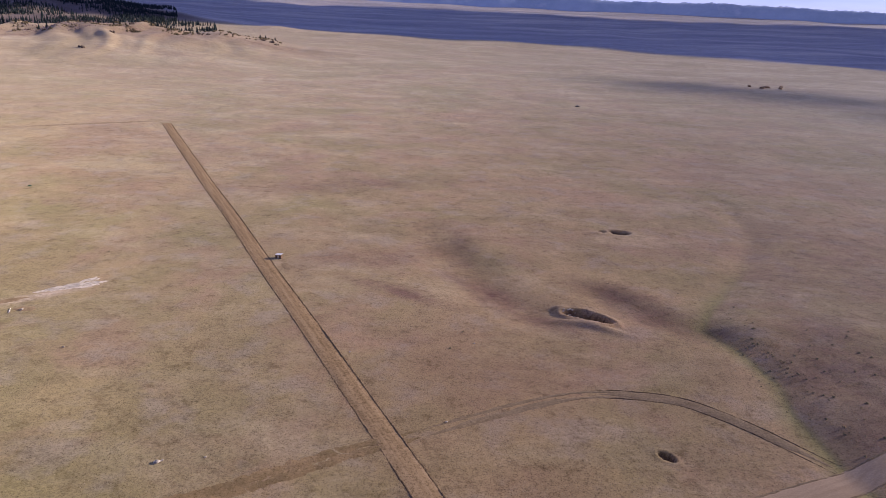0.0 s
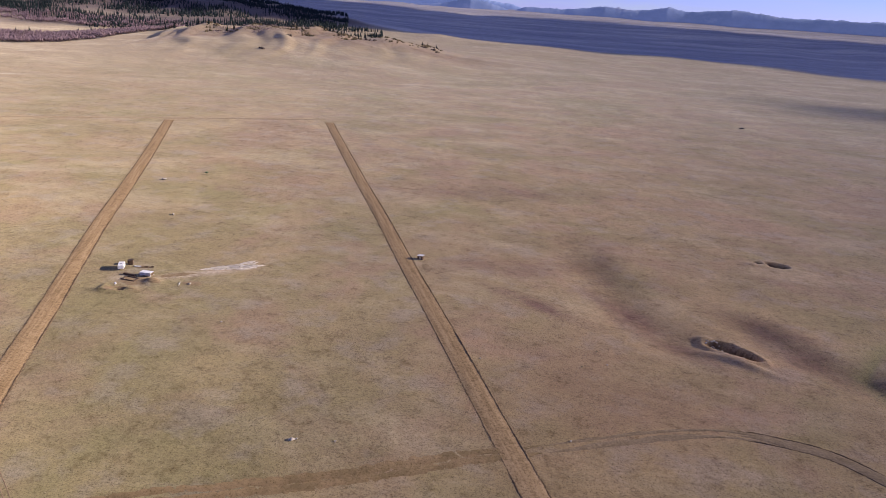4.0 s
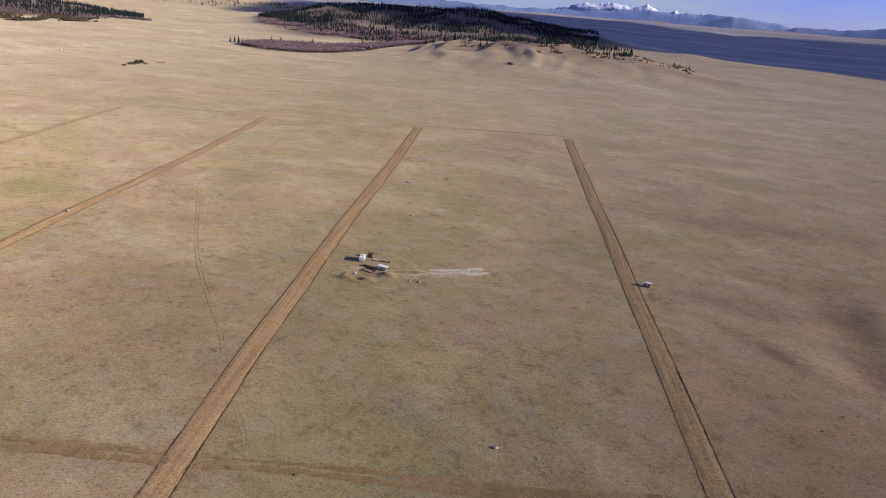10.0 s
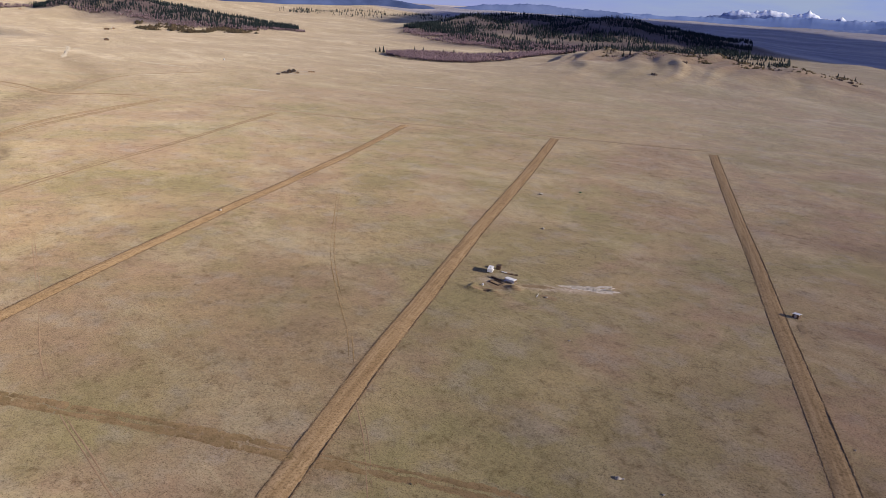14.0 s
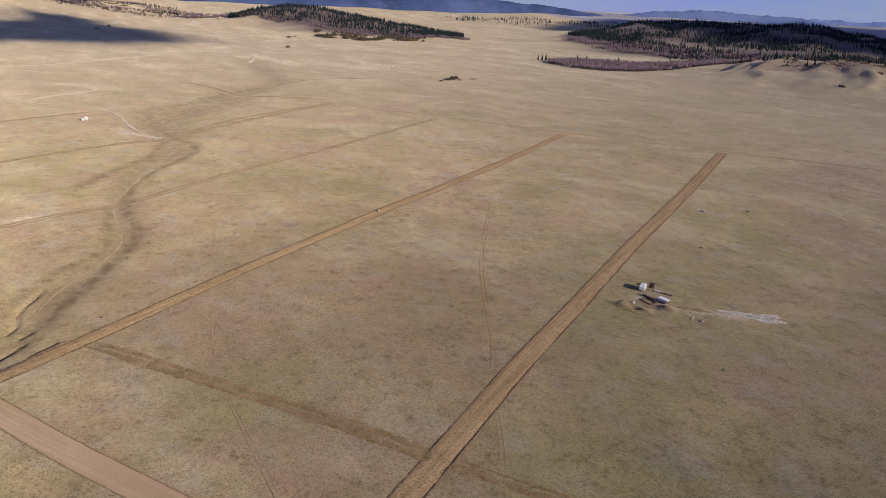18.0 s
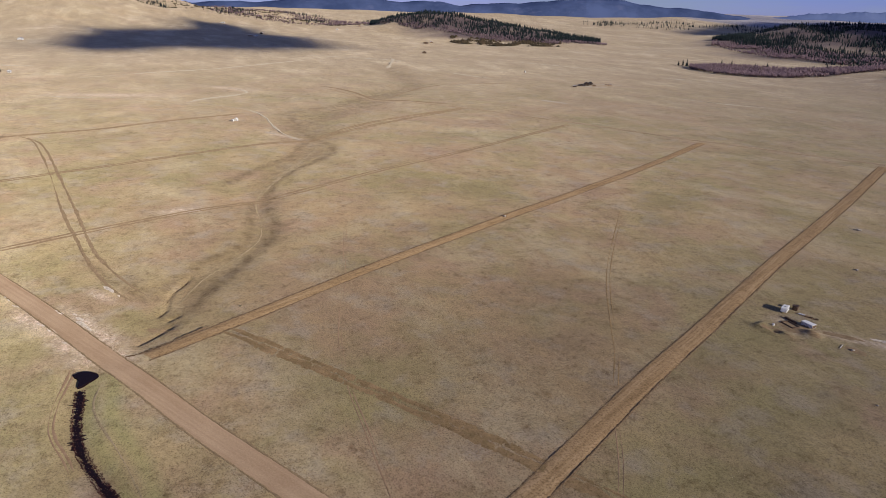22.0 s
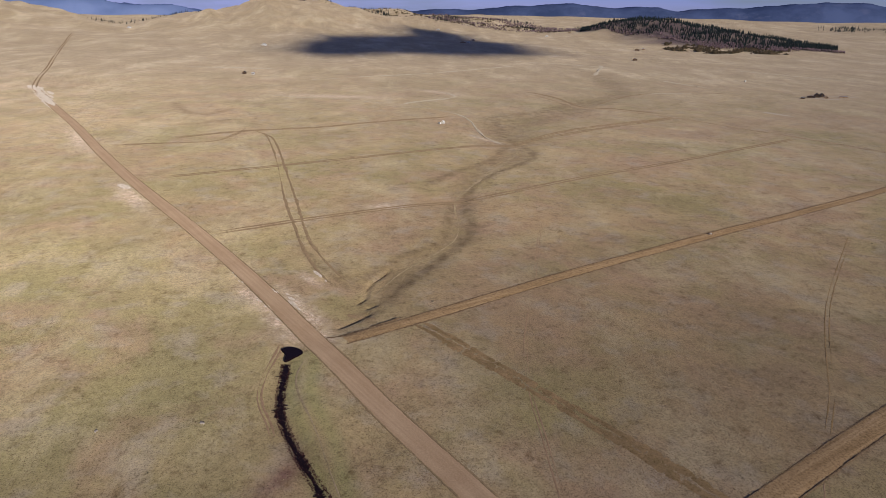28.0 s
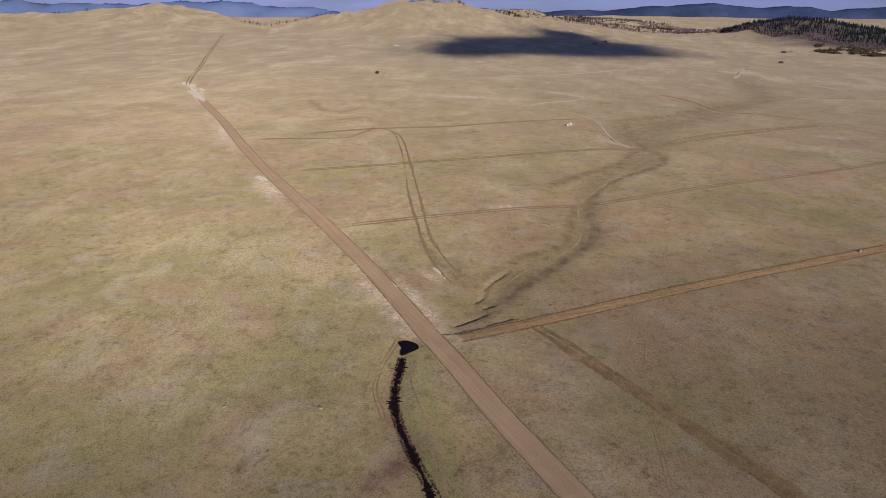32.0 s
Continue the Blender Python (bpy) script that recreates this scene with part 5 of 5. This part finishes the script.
ROADS = ([(-241, 600), (-104, 335), (-70, 269), (-18, 169), (8, 118)], [(-362, 537), (-226, 274), (-157, 144), (-112, 64)], [(-404, 330), (-330, 186), (-246, 36), (-226, -2)],
         [(-930, -376), (-525, -170), (-348, -73), (-208, -2), (-145, 29), (30, 115), (160, 172)])


def off_roads(places, gap):
    p = np.array(places)
    d = np.min([line_distance(p[:, 0], p[:, 1], r) for r in ROADS], axis=0)
    return p[d > gap]


def beside(g, pts, n, spread, shift=0.0):
    line = smooth_line(pts, 0.5)
    out = []
    for _ in range(n):
        i = g.randint(1, len(line) - 1)
        d = (line[i + 1] - line[i - 1]).normalized()
        o = g.normal() * spread + shift
        out.append((line[i].x + d.y * o, line[i].y - d.x * o))
    return out


SPAN = [-38, 130]
SAGEBRUSH = material("grey_green_sagebrush", isle_tones((0.12, 0.10, 0.055), (0.23, 0.18, 0.10)), 0.95, spec=0.05)
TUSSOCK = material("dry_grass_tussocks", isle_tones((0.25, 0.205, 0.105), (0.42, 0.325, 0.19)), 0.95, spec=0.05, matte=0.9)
scatter("grass_clumps", off_roads(patch(rg, 150000, SPAN, [118, 118], [480, 480], -0.3, 51, 9, 60), 4.2), tuft, 0.10, 0.26, TUSSOCK, "short dry grass tussocks covering the prairie", "grass", 61, power=1.4)
scatter("grass_clumps", off_roads(patch(rg, 26000, SPAN, [118, 118], [420, 420], 0.75, 52, 12, 70), 4.4), tuft, 0.10, 0.34, CLUMP, "dark coarse clumps in loose flocks on the prairie", "grass", 62, power=1.8)
heath_bushes = [(131 + rg.normal() * 12, 203 + rg.normal() * 22) for _ in range(60)] + [(112 + rg.normal() * 5, 205 + rg.normal() * 24) for _ in range(120)]
scatter("low_shrubs", off_roads(heath_bushes, 5), bush, 0.2, 0.7, SAGEBRUSH, "dark low shrubs on the reddish bank", "shrubs", 65, power=1.8)
scatter("low_shrubs", off_roads(patch(rg, 300, SPAN, [118, 118], [800, 800], 0.3, 53, 20, 120), 7), bush, 0.2, 0.6, SAGEBRUSH, "small dark shrubs dotted over the prairie", "shrubs", 63, power=2.5)
clod_places = beside(rg, [(-240, 24), (-190, 55), (-134, 88), (-95, 111), (-54, 132), (-23, 151), (-4, 161)], 6000, 2.3)
clod_places += beside(rg, [(-186, 57), (-164, 71), (-134, 88)], 2500, 2.4)
clod_places += beside(rg, [(-237, -16), (-178, 12), (-145, 29), (-60, 72), (30, 115)], 2600, 0.9, 5.0) + beside(rg, [(-237, -16), (-178, 12), (-145, 29), (-60, 72), (30, 115)], 2600, 0.9, -5.0)
clod_places += beside(rg, [(-241, 600), (-104, 335), (-70, 269), (-18, 169), (8, 118)], 1800, 0.7, -4.4) + beside(rg, [(-362, 537), (-226, 274), (-157, 144), (-112, 64)], 1800, 0.7, -4.5)
for run in ([(-46, 223), (-18, 169), (8, 118)], [(-190, 206), (-157, 144), (-112, 64)]):
    clod_places += beside(rg, run, 1500, 0.45, 3.9) + beside(rg, run, 1500, 0.45, -3.9)
for run in ROADS[:3]:
    clod_places += beside(rg, run, 2600, 0.35, 3.7) + beside(rg, run, 2600, 0.35, -3.7)
clod_places += beside(rg, CREEK, 1600, 0.9, -5.5) + beside(rg, CREEK, 1600, 0.9, 5.0) + beside(rg, CREEK, 900, 3.5)
clod_places += beside(rg, [(-404, 330), (-330, 186), (-246, 36), (-226, -2)], 1600, 0.7, 4.0)
WET = [(-212, -19.5), (-207, -19.3), (-193, -19.4), (-180, -18), (-167, -14), (-157, -10), (-142, -3.5), (-128, 2.5)]
reeds = beside(rg, WET, 420, 0.6) + beside(rg, WET, 700, 0.22, 1.2) + beside(rg, WET, 700, 0.22, -1.2)
scatter("ditch_grass", beside(rg, WET[1:5], 60, 0.9), tuft, 0.15, 0.35, CLUMP, "tan grass standing in the ditch", "grass", 73)
REED = material("dark_wet_sedge", isle_tones((0.025, 0.008, 0.008), (0.12, 0.045, 0.03)), 0.9)
scatter("ditch_sedge", reeds, tuft, 0.15, 0.4, REED, "dark wet sedge along the ditch", "grass", 71)
clod_places += [(x + rg.normal() * a, y + rg.normal() * a) for x, y, a, n in ((-170, 217, 5, 500), (-148, 227, 2.5, 200), (-66, 278, 2.2, 260), (-252, 5, 6, 400), (-110, 66, 4, 200)) for _ in range(n)]
scatter("soil_clods", clod_places, tuft, 0.07, 0.25, CLODS, "dark clods of turned soil along the tracks", "soil", 67, power=1.6)


def stone(x, y, size, seed, label="pale weathered stone lying in the grass", group="stones on the prairie"):
    g = np.random.RandomState(seed)
    bm = bmesh.new()
    bmesh.ops.create_icosphere(bm, subdivisions=2, radius=size)
    for v in bm.verts:
        v.co *= g.uniform(0.62, 1.2)
        v.co.z *= 0.55
        v.co.x *= 1.25
    ob = part("stone", bm, ROCK)
    ob.matrix_basis = pose(x, y, gz(x, y) + size * 0.3, 0, 0, g.uniform(0, 360))
    return tagged(ob, label, "stone", group)


for i, (x, y, s) in enumerate(((-68, 144.5, 0.65), (-67, 145.3, 0.35), (-57, 147.3, 0.35), (-248.7, 360, 1.1), (-205, 302, 0.8), (-176.3, -66, 0.5), (-178, -39, 0.6), (-148.6, 226, 0.6), (-120, 200, 0.4), (-29, 205, 0.3), (3, 167, 0.35), (12, 215, 0.3))):
    stone(x, y, s, 700 + i)
for i in range(64):
    t = radians(rg.uniform(110, 310))
    u, v = (9.0 * math.cos(t)) * rg.uniform(0.75, 1.1), (3.7 * math.sin(t)) * rg.uniform(0.75, 1.15)
    c, s = math.cos(radians(-34)), math.sin(radians(-34))
    stone(55 + u * c - v * s, 241 + u * s + v * c, rg.uniform(0.18, 0.55), 740 + i, "broken pale rock on the rim of the dug pit", "rocks in the pit")

for x, y in beside(rg, [(-940, -381), (-860, -341), (-790, -305)], 22, 0.6, 4.6) + beside(rg, [(-940, -381), (-860, -341), (-790, -305)], 16, 0.6, -4.6) + beside(rg, [(-300, -47), (-262, -28), (-232, -14)], 9, 0.8, 5.2):
    near = x > -400
    bare_patch(x, y, 1.2 if near else rg.uniform(3, 7), 0.4 if near else rg.uniform(0.7, 1.6), 27 + rg.uniform(-8, 8), rg.randint(999), WHITE_SPOIL, "white chalky rubble beside the gravel road")


# ---- the camp ----
def window(parent, x0, x1, y, z0, z1, out):
    w = boxed("window", (x0, x1, min(y, y + out), max(y, y + out), z0, z1), GLASS, parent)
    f = abs(out) * 1.4 * (1 if out > 0 else -1)
    for d in ((x0 - 0.05, x0, z0 - 0.05, z1 + 0.05), (x1, x1 + 0.05, z0 - 0.05, z1 + 0.05)):
        boxed("frame", (d[0], d[1], min(y, y + f), max(y, y + f), d[2], d[3]), STEEL, w)
    return w


def travel_trailer(x, y, turn, length, label, category="trailer"):
    e = thing("travel_trailer", x, y, turn, label, category)
    h, w = 2.35, 1.1
    a = length / 2
    bm = extrude_profile([(-a, 0.75), (-a + 0.25, 0.5), (a - 0.5, 0.5), (a, 1.1), (a - 0.15, 2.1), (a - 0.6, h), (-a + 0.3, h), (-a, h - 0.3)], -w, w)
    bmesh.ops.bevel(bm, geom=bm.edges[:], offset=0.06, segments=2, affect="EDGES")
    part("body", bm, WHITE, e)
    boxed("stripe", (-a + 0.2, a - 0.4, -w - 0.012, w + 0.012, 1.0, 1.14), STEEL, e)
    for s in (-1, 1):
        window(e, -a + 0.6, -a + 1.7, s * w, 1.3, 1.85, s * 0.03)
        window(e, 0.6, 1.6, s * w, 1.3, 1.85, s * 0.03)
        wheel(e, -0.2, s * (w - 0.15), 0.36, 0.22)
    boxed("door", (-0.45, 0.25, -w - 0.03, -w, 0.6, 2.1), WHITE, e, "white entry door")
    boxed("roof_vent", (-0.8, -0.2, -0.3, 0.3, h, h + 0.14), STEEL, e, bevel=0.03)
    boxed("hitch", (a - 0.1, a + 1.1, -0.07, 0.07, 0.42, 0.55), STEEL, e)
    boxed("jack", (a + 0.85, a + 0.95, -0.05, 0.05, 0.0, 0.8), STEEL, e)
    return e


def cargo_trailer(x, y, turn, length, label):
    e = thing("cargo_trailer", x, y, turn, label, "trailer")
    a, w = length / 2, 1.2
    boxed("body", (-a, a, -w, w, 0.4, 1.65), WHITE, e, bevel=0.04)
    boxed("roof", (-a - 0.04, a + 0.04, -w - 0.04, w + 0.04, 1.652, 1.72), WHITE, e, "bright white roof", 0.02)
    n = 9
    for k in range(n):
        for s in (-1, 1):
            q = -a + 0.2 + (length - 0.4) * k / (n - 1)
            boxed("rib", (q - 0.05, q + 0.05, min(s * w, s * (w + 0.06)), max(s * w, s * (w + 0.06)), 0.45, 1.6), STEEL, e)
    boxed("door", (a, a + 0.05, -w + 0.12, w - 0.12, 0.5, 1.55), TIMBER, e, "dark open-slatted end door")
    for q in (-0.5, 0.5):
        for s in (-1, 1):
            wheel(e, q, s * (w - 0.1), 0.36, 0.22)
    boxed("hitch", (-a - 1.2, -a, -0.08, 0.08, 0.42, 0.55), STEEL, e)
    return e


def shed(x, y, turn, w, d, h, wall, roof, label, gable=0.0, name="shed", category="shed", openings=True):
    e = thing(name, x, y, turn, label, category, lift=-0.05)
    a, b = w / 2, d / 2
    if gable:
        part("wall", extrude_profile([(-a, 0), (a, 0), (a, h), (0, h + gable), (-a, h)], -b, b), wall, e)
        o, t = 0.45, 0.18
        for s in (-1, 1):
            k = gable / a
            part("roof", extrude_profile([(0, h + gable + 0.02), (s * (a + o), h - k * o + 0.02), (s * (a + o), h - k * o + 0.02 + t), (0, h + gable + 0.02 + t)], -b - o, b + o), roof, e)
    else:
        boxed("wall", (-a, a, -b, b, 0, h), wall, e)
        part("roof", extrude_profile([(-a - 0.2, h + 0.02), (a + 0.2, h + 0.32), (a + 0.2, h + 0.42), (-a - 0.2, h + 0.12)], -b - 0.2, b + 0.2), roof, e)
    if openings:
        boxed("door", (-0.5, 0.5, -b - 0.05, -b, 0, min(2.05, h - 0.15)), TIMBER, e)
        for q in (-a * 0.6, a * 0.6):
            if a > 1.5:
                window(e, q - 0.5, q + 0.5, -b, 1.0, min(2.0, h - 0.2), -0.04)
                window(e, q - 0.5, q + 0.5, b, 1.0, min(2.0, h - 0.2), 0.04)
    return e


travel_trailer(-181.8, 230.4, 118, 4.8, "white travel trailer with a rounded front parked on grass")
shed(-181.6, 235.9, 25, 1.9, 1.8, 1.7, TIMBER, TIMBER, "small brown plank shed beside the trailer")
cargo_trailer(-168.4, 227.6, 4, 4.7, "white ribbed cargo trailer parked beside dug soil")

form = thing("foundation_form", -171.9, 222.4, -4, "dark timber foundation frame lying on levelled soil", "foundation")
for x0, x1, y0, y1 in ((-2.9, 2.9, -1.75, -1.4), (-2.9, 2.9, 1.4, 1.75), (-2.9, -2.55, -1.4, 1.4), (2.55, 2.9, -1.4, 1.4)):
    boxed("beam", (x0, x1, y0, y1, -0.1, 0.38), TIMBER, form, bevel=0.02)


stack = thing("lumber_stack", -174.6, 225.6, -4, "long dark stack of lumber beside the foundation", "lumber")
for k in range(4):
    boxed("board", (-2.9 + 0.1 * k, 2.8 - 0.07 * k, -0.5 + 0.1 * (k % 2), 0.45 - 0.05 * k, -0.05 + 0.2 * k, 0.145 + 0.2 * k), TIMBER, stack, bevel=0.01)


def pallet(x, y, turn, mat, label):
    e = thing("pallet", x, y, turn, label, "pallet", "pallets by the trailers")
    for k in range(6):
        boxed("slat", (-0.6, 0.6, -0.55 + 0.2 * k, -0.42 + 0.2 * k, 0.32, 0.36), mat, e)
    for q in (-0.5, 0.0, 0.5):
        boxed("runner", (q - 0.05, q + 0.05, -0.55, 0.58, 0, 0.318), TIMBER, e)


for x, y, t, m, lab in ((-178.0, 234.2, 10, WHITE, "white-painted pallet lying on grass"), (-176.6, 234.5, 25, WHITE, "white-painted pallet lying on grass"), (-175.3, 234.8, 0, PLANK, "weathered timber pallet lying on grass"), (-173.8, 235.3, 15, TIMBER, "dark timber pallet lying on grass"), (-171.8, 236.2, 40, TIMBER, "dark timber pallet lying on grass")):
    pallet(x, y, t, m, lab)
tank = thing("water_tank", -174.0, 216.0, 0, "small white plastic water tank standing on soil", "tank")
for nm, r, z0, z1, m in (("body", 0.42, -0.05, 0.7, WHITE), ("lid", 0.18, 0.7, 0.78, STEEL)):
    bm = bmesh.new()
    bmesh.ops.create_cone(bm, cap_ends=True, segments=20, radius1=r, radius2=r * 0.94, depth=z1 - z0, matrix=pose(0, 0, (z0 + z1) / 2))
    part(nm, bm, m, tank)
for x, y, t in ((-152.2, 225, 113),):
    bm = bmesh.new()
    bmesh.ops.create_cone(bm, cap_ends=True, segments=8, radius1=0.09, radius2=0.08, depth=3.8, matrix=pose(0, 0, 0.1, 0, 90, 0))
    ob = part("pipe", bm, WHITE)
    ob.matrix_basis = pose(x, y, gz(x, y) + 0.05, 0, 0, t)
    tagged(ob, "white plastic pipe lying on the grass", "pipe")


TARP = material("green_tarp", dusty((0.05, 0.16, 0.07)), 0.6, matte=0.5, bump=lambda nt: grain(nt, 1.5, 3), dist=0.2)
cover = thing("tarp_pile", -237.2, 387.0, 20, "small heap under a green tarp on the prairie", "tarp")
bm = bmesh.new()
box(bm, -0.9, 0.9, -0.5, 0.5, -0.05, 0.6, 0.22)
bmesh.ops.subdivide_edges(bm, edges=bm.edges[:], cuts=3, use_grid_fill=True)
for v in bm.verts:
    v.co += Vector((rg.uniform(-0.07, 0.07), rg.uniform(-0.07, 0.07), rg.uniform(-0.06, 0.06) if v.co.z > 0 else 0))
part("cover", bm, TARP, cover, smooth=True)
for s in (-1, 1):
    boxed("plank", (-1.1, 1.1, s * 0.62 - 0.08, s * 0.62 + 0.08, -0.03, 0.06), PLANK, cover)


def pickup_truck(x, y, turn, paint, label):
    e = thing("pickup_truck", x, y, turn, label, "truck", lift=0.1)
    part("body", extrude_profile([(-2.6, 0.45), (2.5, 0.45), (2.6, 0.8), (2.45, 1.05), (-2.6, 1.05)], -0.92, 0.92), paint, e)
    bm = extrude_profile([(-0.7, 1.053), (1.35, 1.053), (0.75, 1.75), (-0.55, 1.8)], -0.8, 0.8)
    bmesh.ops.bevel(bm, geom=bm.edges[:], offset=0.06, segments=1, affect="EDGES")
    part("cab", bm, paint, e)
    for s in (-1, 1):
        part("window", extrude_profile([(-0.5, 1.2), (0.95, 1.2), (0.62, 1.62), (-0.42, 1.65)], min(s * 0.8, s * 0.815), max(s * 0.8, s * 0.815)), GLASS, e)
        boxed("bed_side", (-2.6, -0.75, min(s * 0.8, s * 0.92), max(s * 0.8, s * 0.92), 1.053, 1.3), paint, e)
        boxed("headlight", (2.5, 2.58, s * 0.7 - 0.14, s * 0.7 + 0.14, 0.72, 0.9), STEEL, e)
        for q in (-1.65, 1.7):
            wheel(e, q, s * 0.85, 0.38, 0.25)
    boxed("windscreen", (1.0, 1.12, -0.7, 0.7, 1.2, 1.6), GLASS, e)
    boxed("tailgate", (-2.62, -2.5, -0.79, 0.79, 1.053, 1.28), paint, e)
    return e


heap = thing("dirt_heap", -330.5, 185.2, 27, "small heap of tan dirt dumped on the dirt road", "dirt")
for k in range(4):
    bm = bmesh.new()
    bmesh.ops.create_icosphere(bm, subdivisions=2, radius=(1.0, 0.7, 0.6, 0.45)[k], matrix=pose((0, 0.9, -0.8, 0.3)[k], (0, 0.4, -0.3, -0.8)[k], 0.1))
    for v in bm.verts:
        v.co += Vector((rg.uniform(-0.1, 0.1), rg.uniform(-0.1, 0.1), rg.uniform(-0.08, 0.08)))
    part("lump", bm, ROCK if k == 0 else DIRT, heap)
DARKPAINT = material("dark_paint", dusty((0.03, 0.03, 0.04)), 0.35, spec=0.5)
pickup_truck(146, 813, 20, DARKPAINT, "dark pickup truck parked on open grass")
# a white hut whose dark wall colour paints in its shaded side
hut = shed(-71.7, 288.6, -12, 2.6, 1.8, 1.6, TIMBER, WHITE, "small white-roofed site hut, walls coloured dark for their shaded side, beside the bladed road", openings=False)
boxed("door", (-0.45, 0.45, -0.95, -0.9, 0.05, 1.5), STEEL, hut)
boxed("skid", (-1.4, 1.4, -0.85, -0.65, -0.06, 0.04), STEEL, hut)

# a canvas wall tent and box far along the plain
tent = thing("wall_tent", -684, 90, 60, "cream canvas wall tent on the open prairie", "tent")
tent.scale = (0.72, 0.72, 0.8)
part("wall", extrude_profile([(-2.0, -0.2), (2.0, -0.2), (2.0, 1.7), (0, 3.4), (-2.0, 1.7)], -2.4, 2.4), CREAM, tent)
for s in (-1, 1):
    part("roof", extrude_profile([(0, 3.42), (s * 2.3, 1.5), (s * 2.3, 1.56), (0, 3.5)], -2.6, 2.6), WHITE, tent)
part("door_flap", extrude_profile([(-0.5, 0), (0.5, 0), (0.3, 2.1), (-0.3, 2.1)], -2.46, -2.41), CREAM, tent)
bm = bmesh.new()
bmesh.ops.create_cone(bm, cap_ends=True, segments=8, radius1=0.09, radius2=0.09, depth=1.6, matrix=pose(1.0, 1.0, 3.4))
part("stovepipe", bm, STEEL, tent)
shed(-681, 86.5, 40, 1.7, 1.6, 1.7, WHITE, WHITE, "small white shed beside the tent")

# ---- ranches and cabins over the plain ----
LOGS = material("dark_logs", speckled((0.03, 0.02, 0.015), (0.075, 0.05, 0.035), 2.0, stretch=(1, 1, 6)), 0.9)
shed(-904, 628, 60, 7, 6, 2.8, LOGS, ROOFING, "dark log ranch house with a steep dark roof", 2.4, "house", "house")
shed(-908, 638, 75, 5, 5, 2.6, LOGS, ROOFING, "dark timber barn with a steep roof", 2.2, "barn", "barn")
shed(-897, 615, 62, 10, 4, 1.8, LOGS, ROOFING, "low dark timber outbuilding", 0.9)
shed(-886, 596, 50, 5, 3, 1.8, TIMBER, TIN, "small dark shed with a tin roof")
shed(-899, 664, 62, 10, 2.6, 1.8, PLANK, TIN, "long low tan mobile home on the grass", 0.0, "mobile_home", "house")
bare_patch(-884, 628, 24, 7, 62, 77, label="bare trodden pale soil around the ranch")
bare_patch(-905, 668, 22, 5, 62, 78, label="bare trodden pale soil around the ranch")
shed(-890, 632, 62, 5, 3.5, 2.2, PLANK, PLANK, "small tan timber shed beside the dark barn", 1.0)
shed(-1161, -163, 80, 5, 4, 2.8, TIMBER, ROOFING, "small dark cabin on the prairie", 1.4, "cabin", "cabin")
shed(-1154, -149, 80, 4, 3, 2.8, WHITE, TIN, "small white cabin on the prairie", 1.0, "cabin", "cabin")
shed(-1094, 631, 10, 1.8, 1.8, 2.6, WHITE, TIN, "small white pump house on the prairie")
shed(-1535, 620, 70, 9, 5, 3, TIMBER, ROOFING, "low brown barn on the prairie", 1.6, "barn", "barn")
for x, y, w, d, m, r, lab in ((-1900, -216, 12, 6, WHITE, TIN, "white ranch house on the prairie"), (-2120, 327, 16, 7, PLANK, TIN, "long pale barn on the shaded plain"), (-2135, 345, 9, 6, WHITE, TIN, "white house on the shaded plain"),
                              (-2330, 392, 9, 6, TIMBER, TIN, "brown house on the shaded plain"), (-2650, 316, 12, 7, WHITE, TIN, "white house below the hills"), (-2560, 696, 10, 6, WHITE, TIN, "white house below the hills"), (-2600, 790, 9, 6, PLANK, TIN, "tan house below the hills"),
                              (-2500, -710, 12, 6, WHITE, TIN, "white house at the foot of the hills"), (-1900, 770, 12, 6, TIMBER, ROOFING, "dark barn on the prairie"), (-1930, 800, 8, 6, PLANK, TIN, "tan shed on the prairie")):
    shed(x, y, 75, w, d, 3.0, m, r, lab, 1.8, "house", "house")
for x, y, w, d, t in ((478, 1105, 7, 5, -30), (492, 1122, 9, 5, -20), (508, 1110, 5, 4, -35), (466, 1125, 4, 3, 0), (520, 1135, 5, 4, -25)):
    shed(x, y, t, w, d, 2.2, PLANK, TIMBER, "weathered timber ranch shed on the shaded prairie", 1.0)
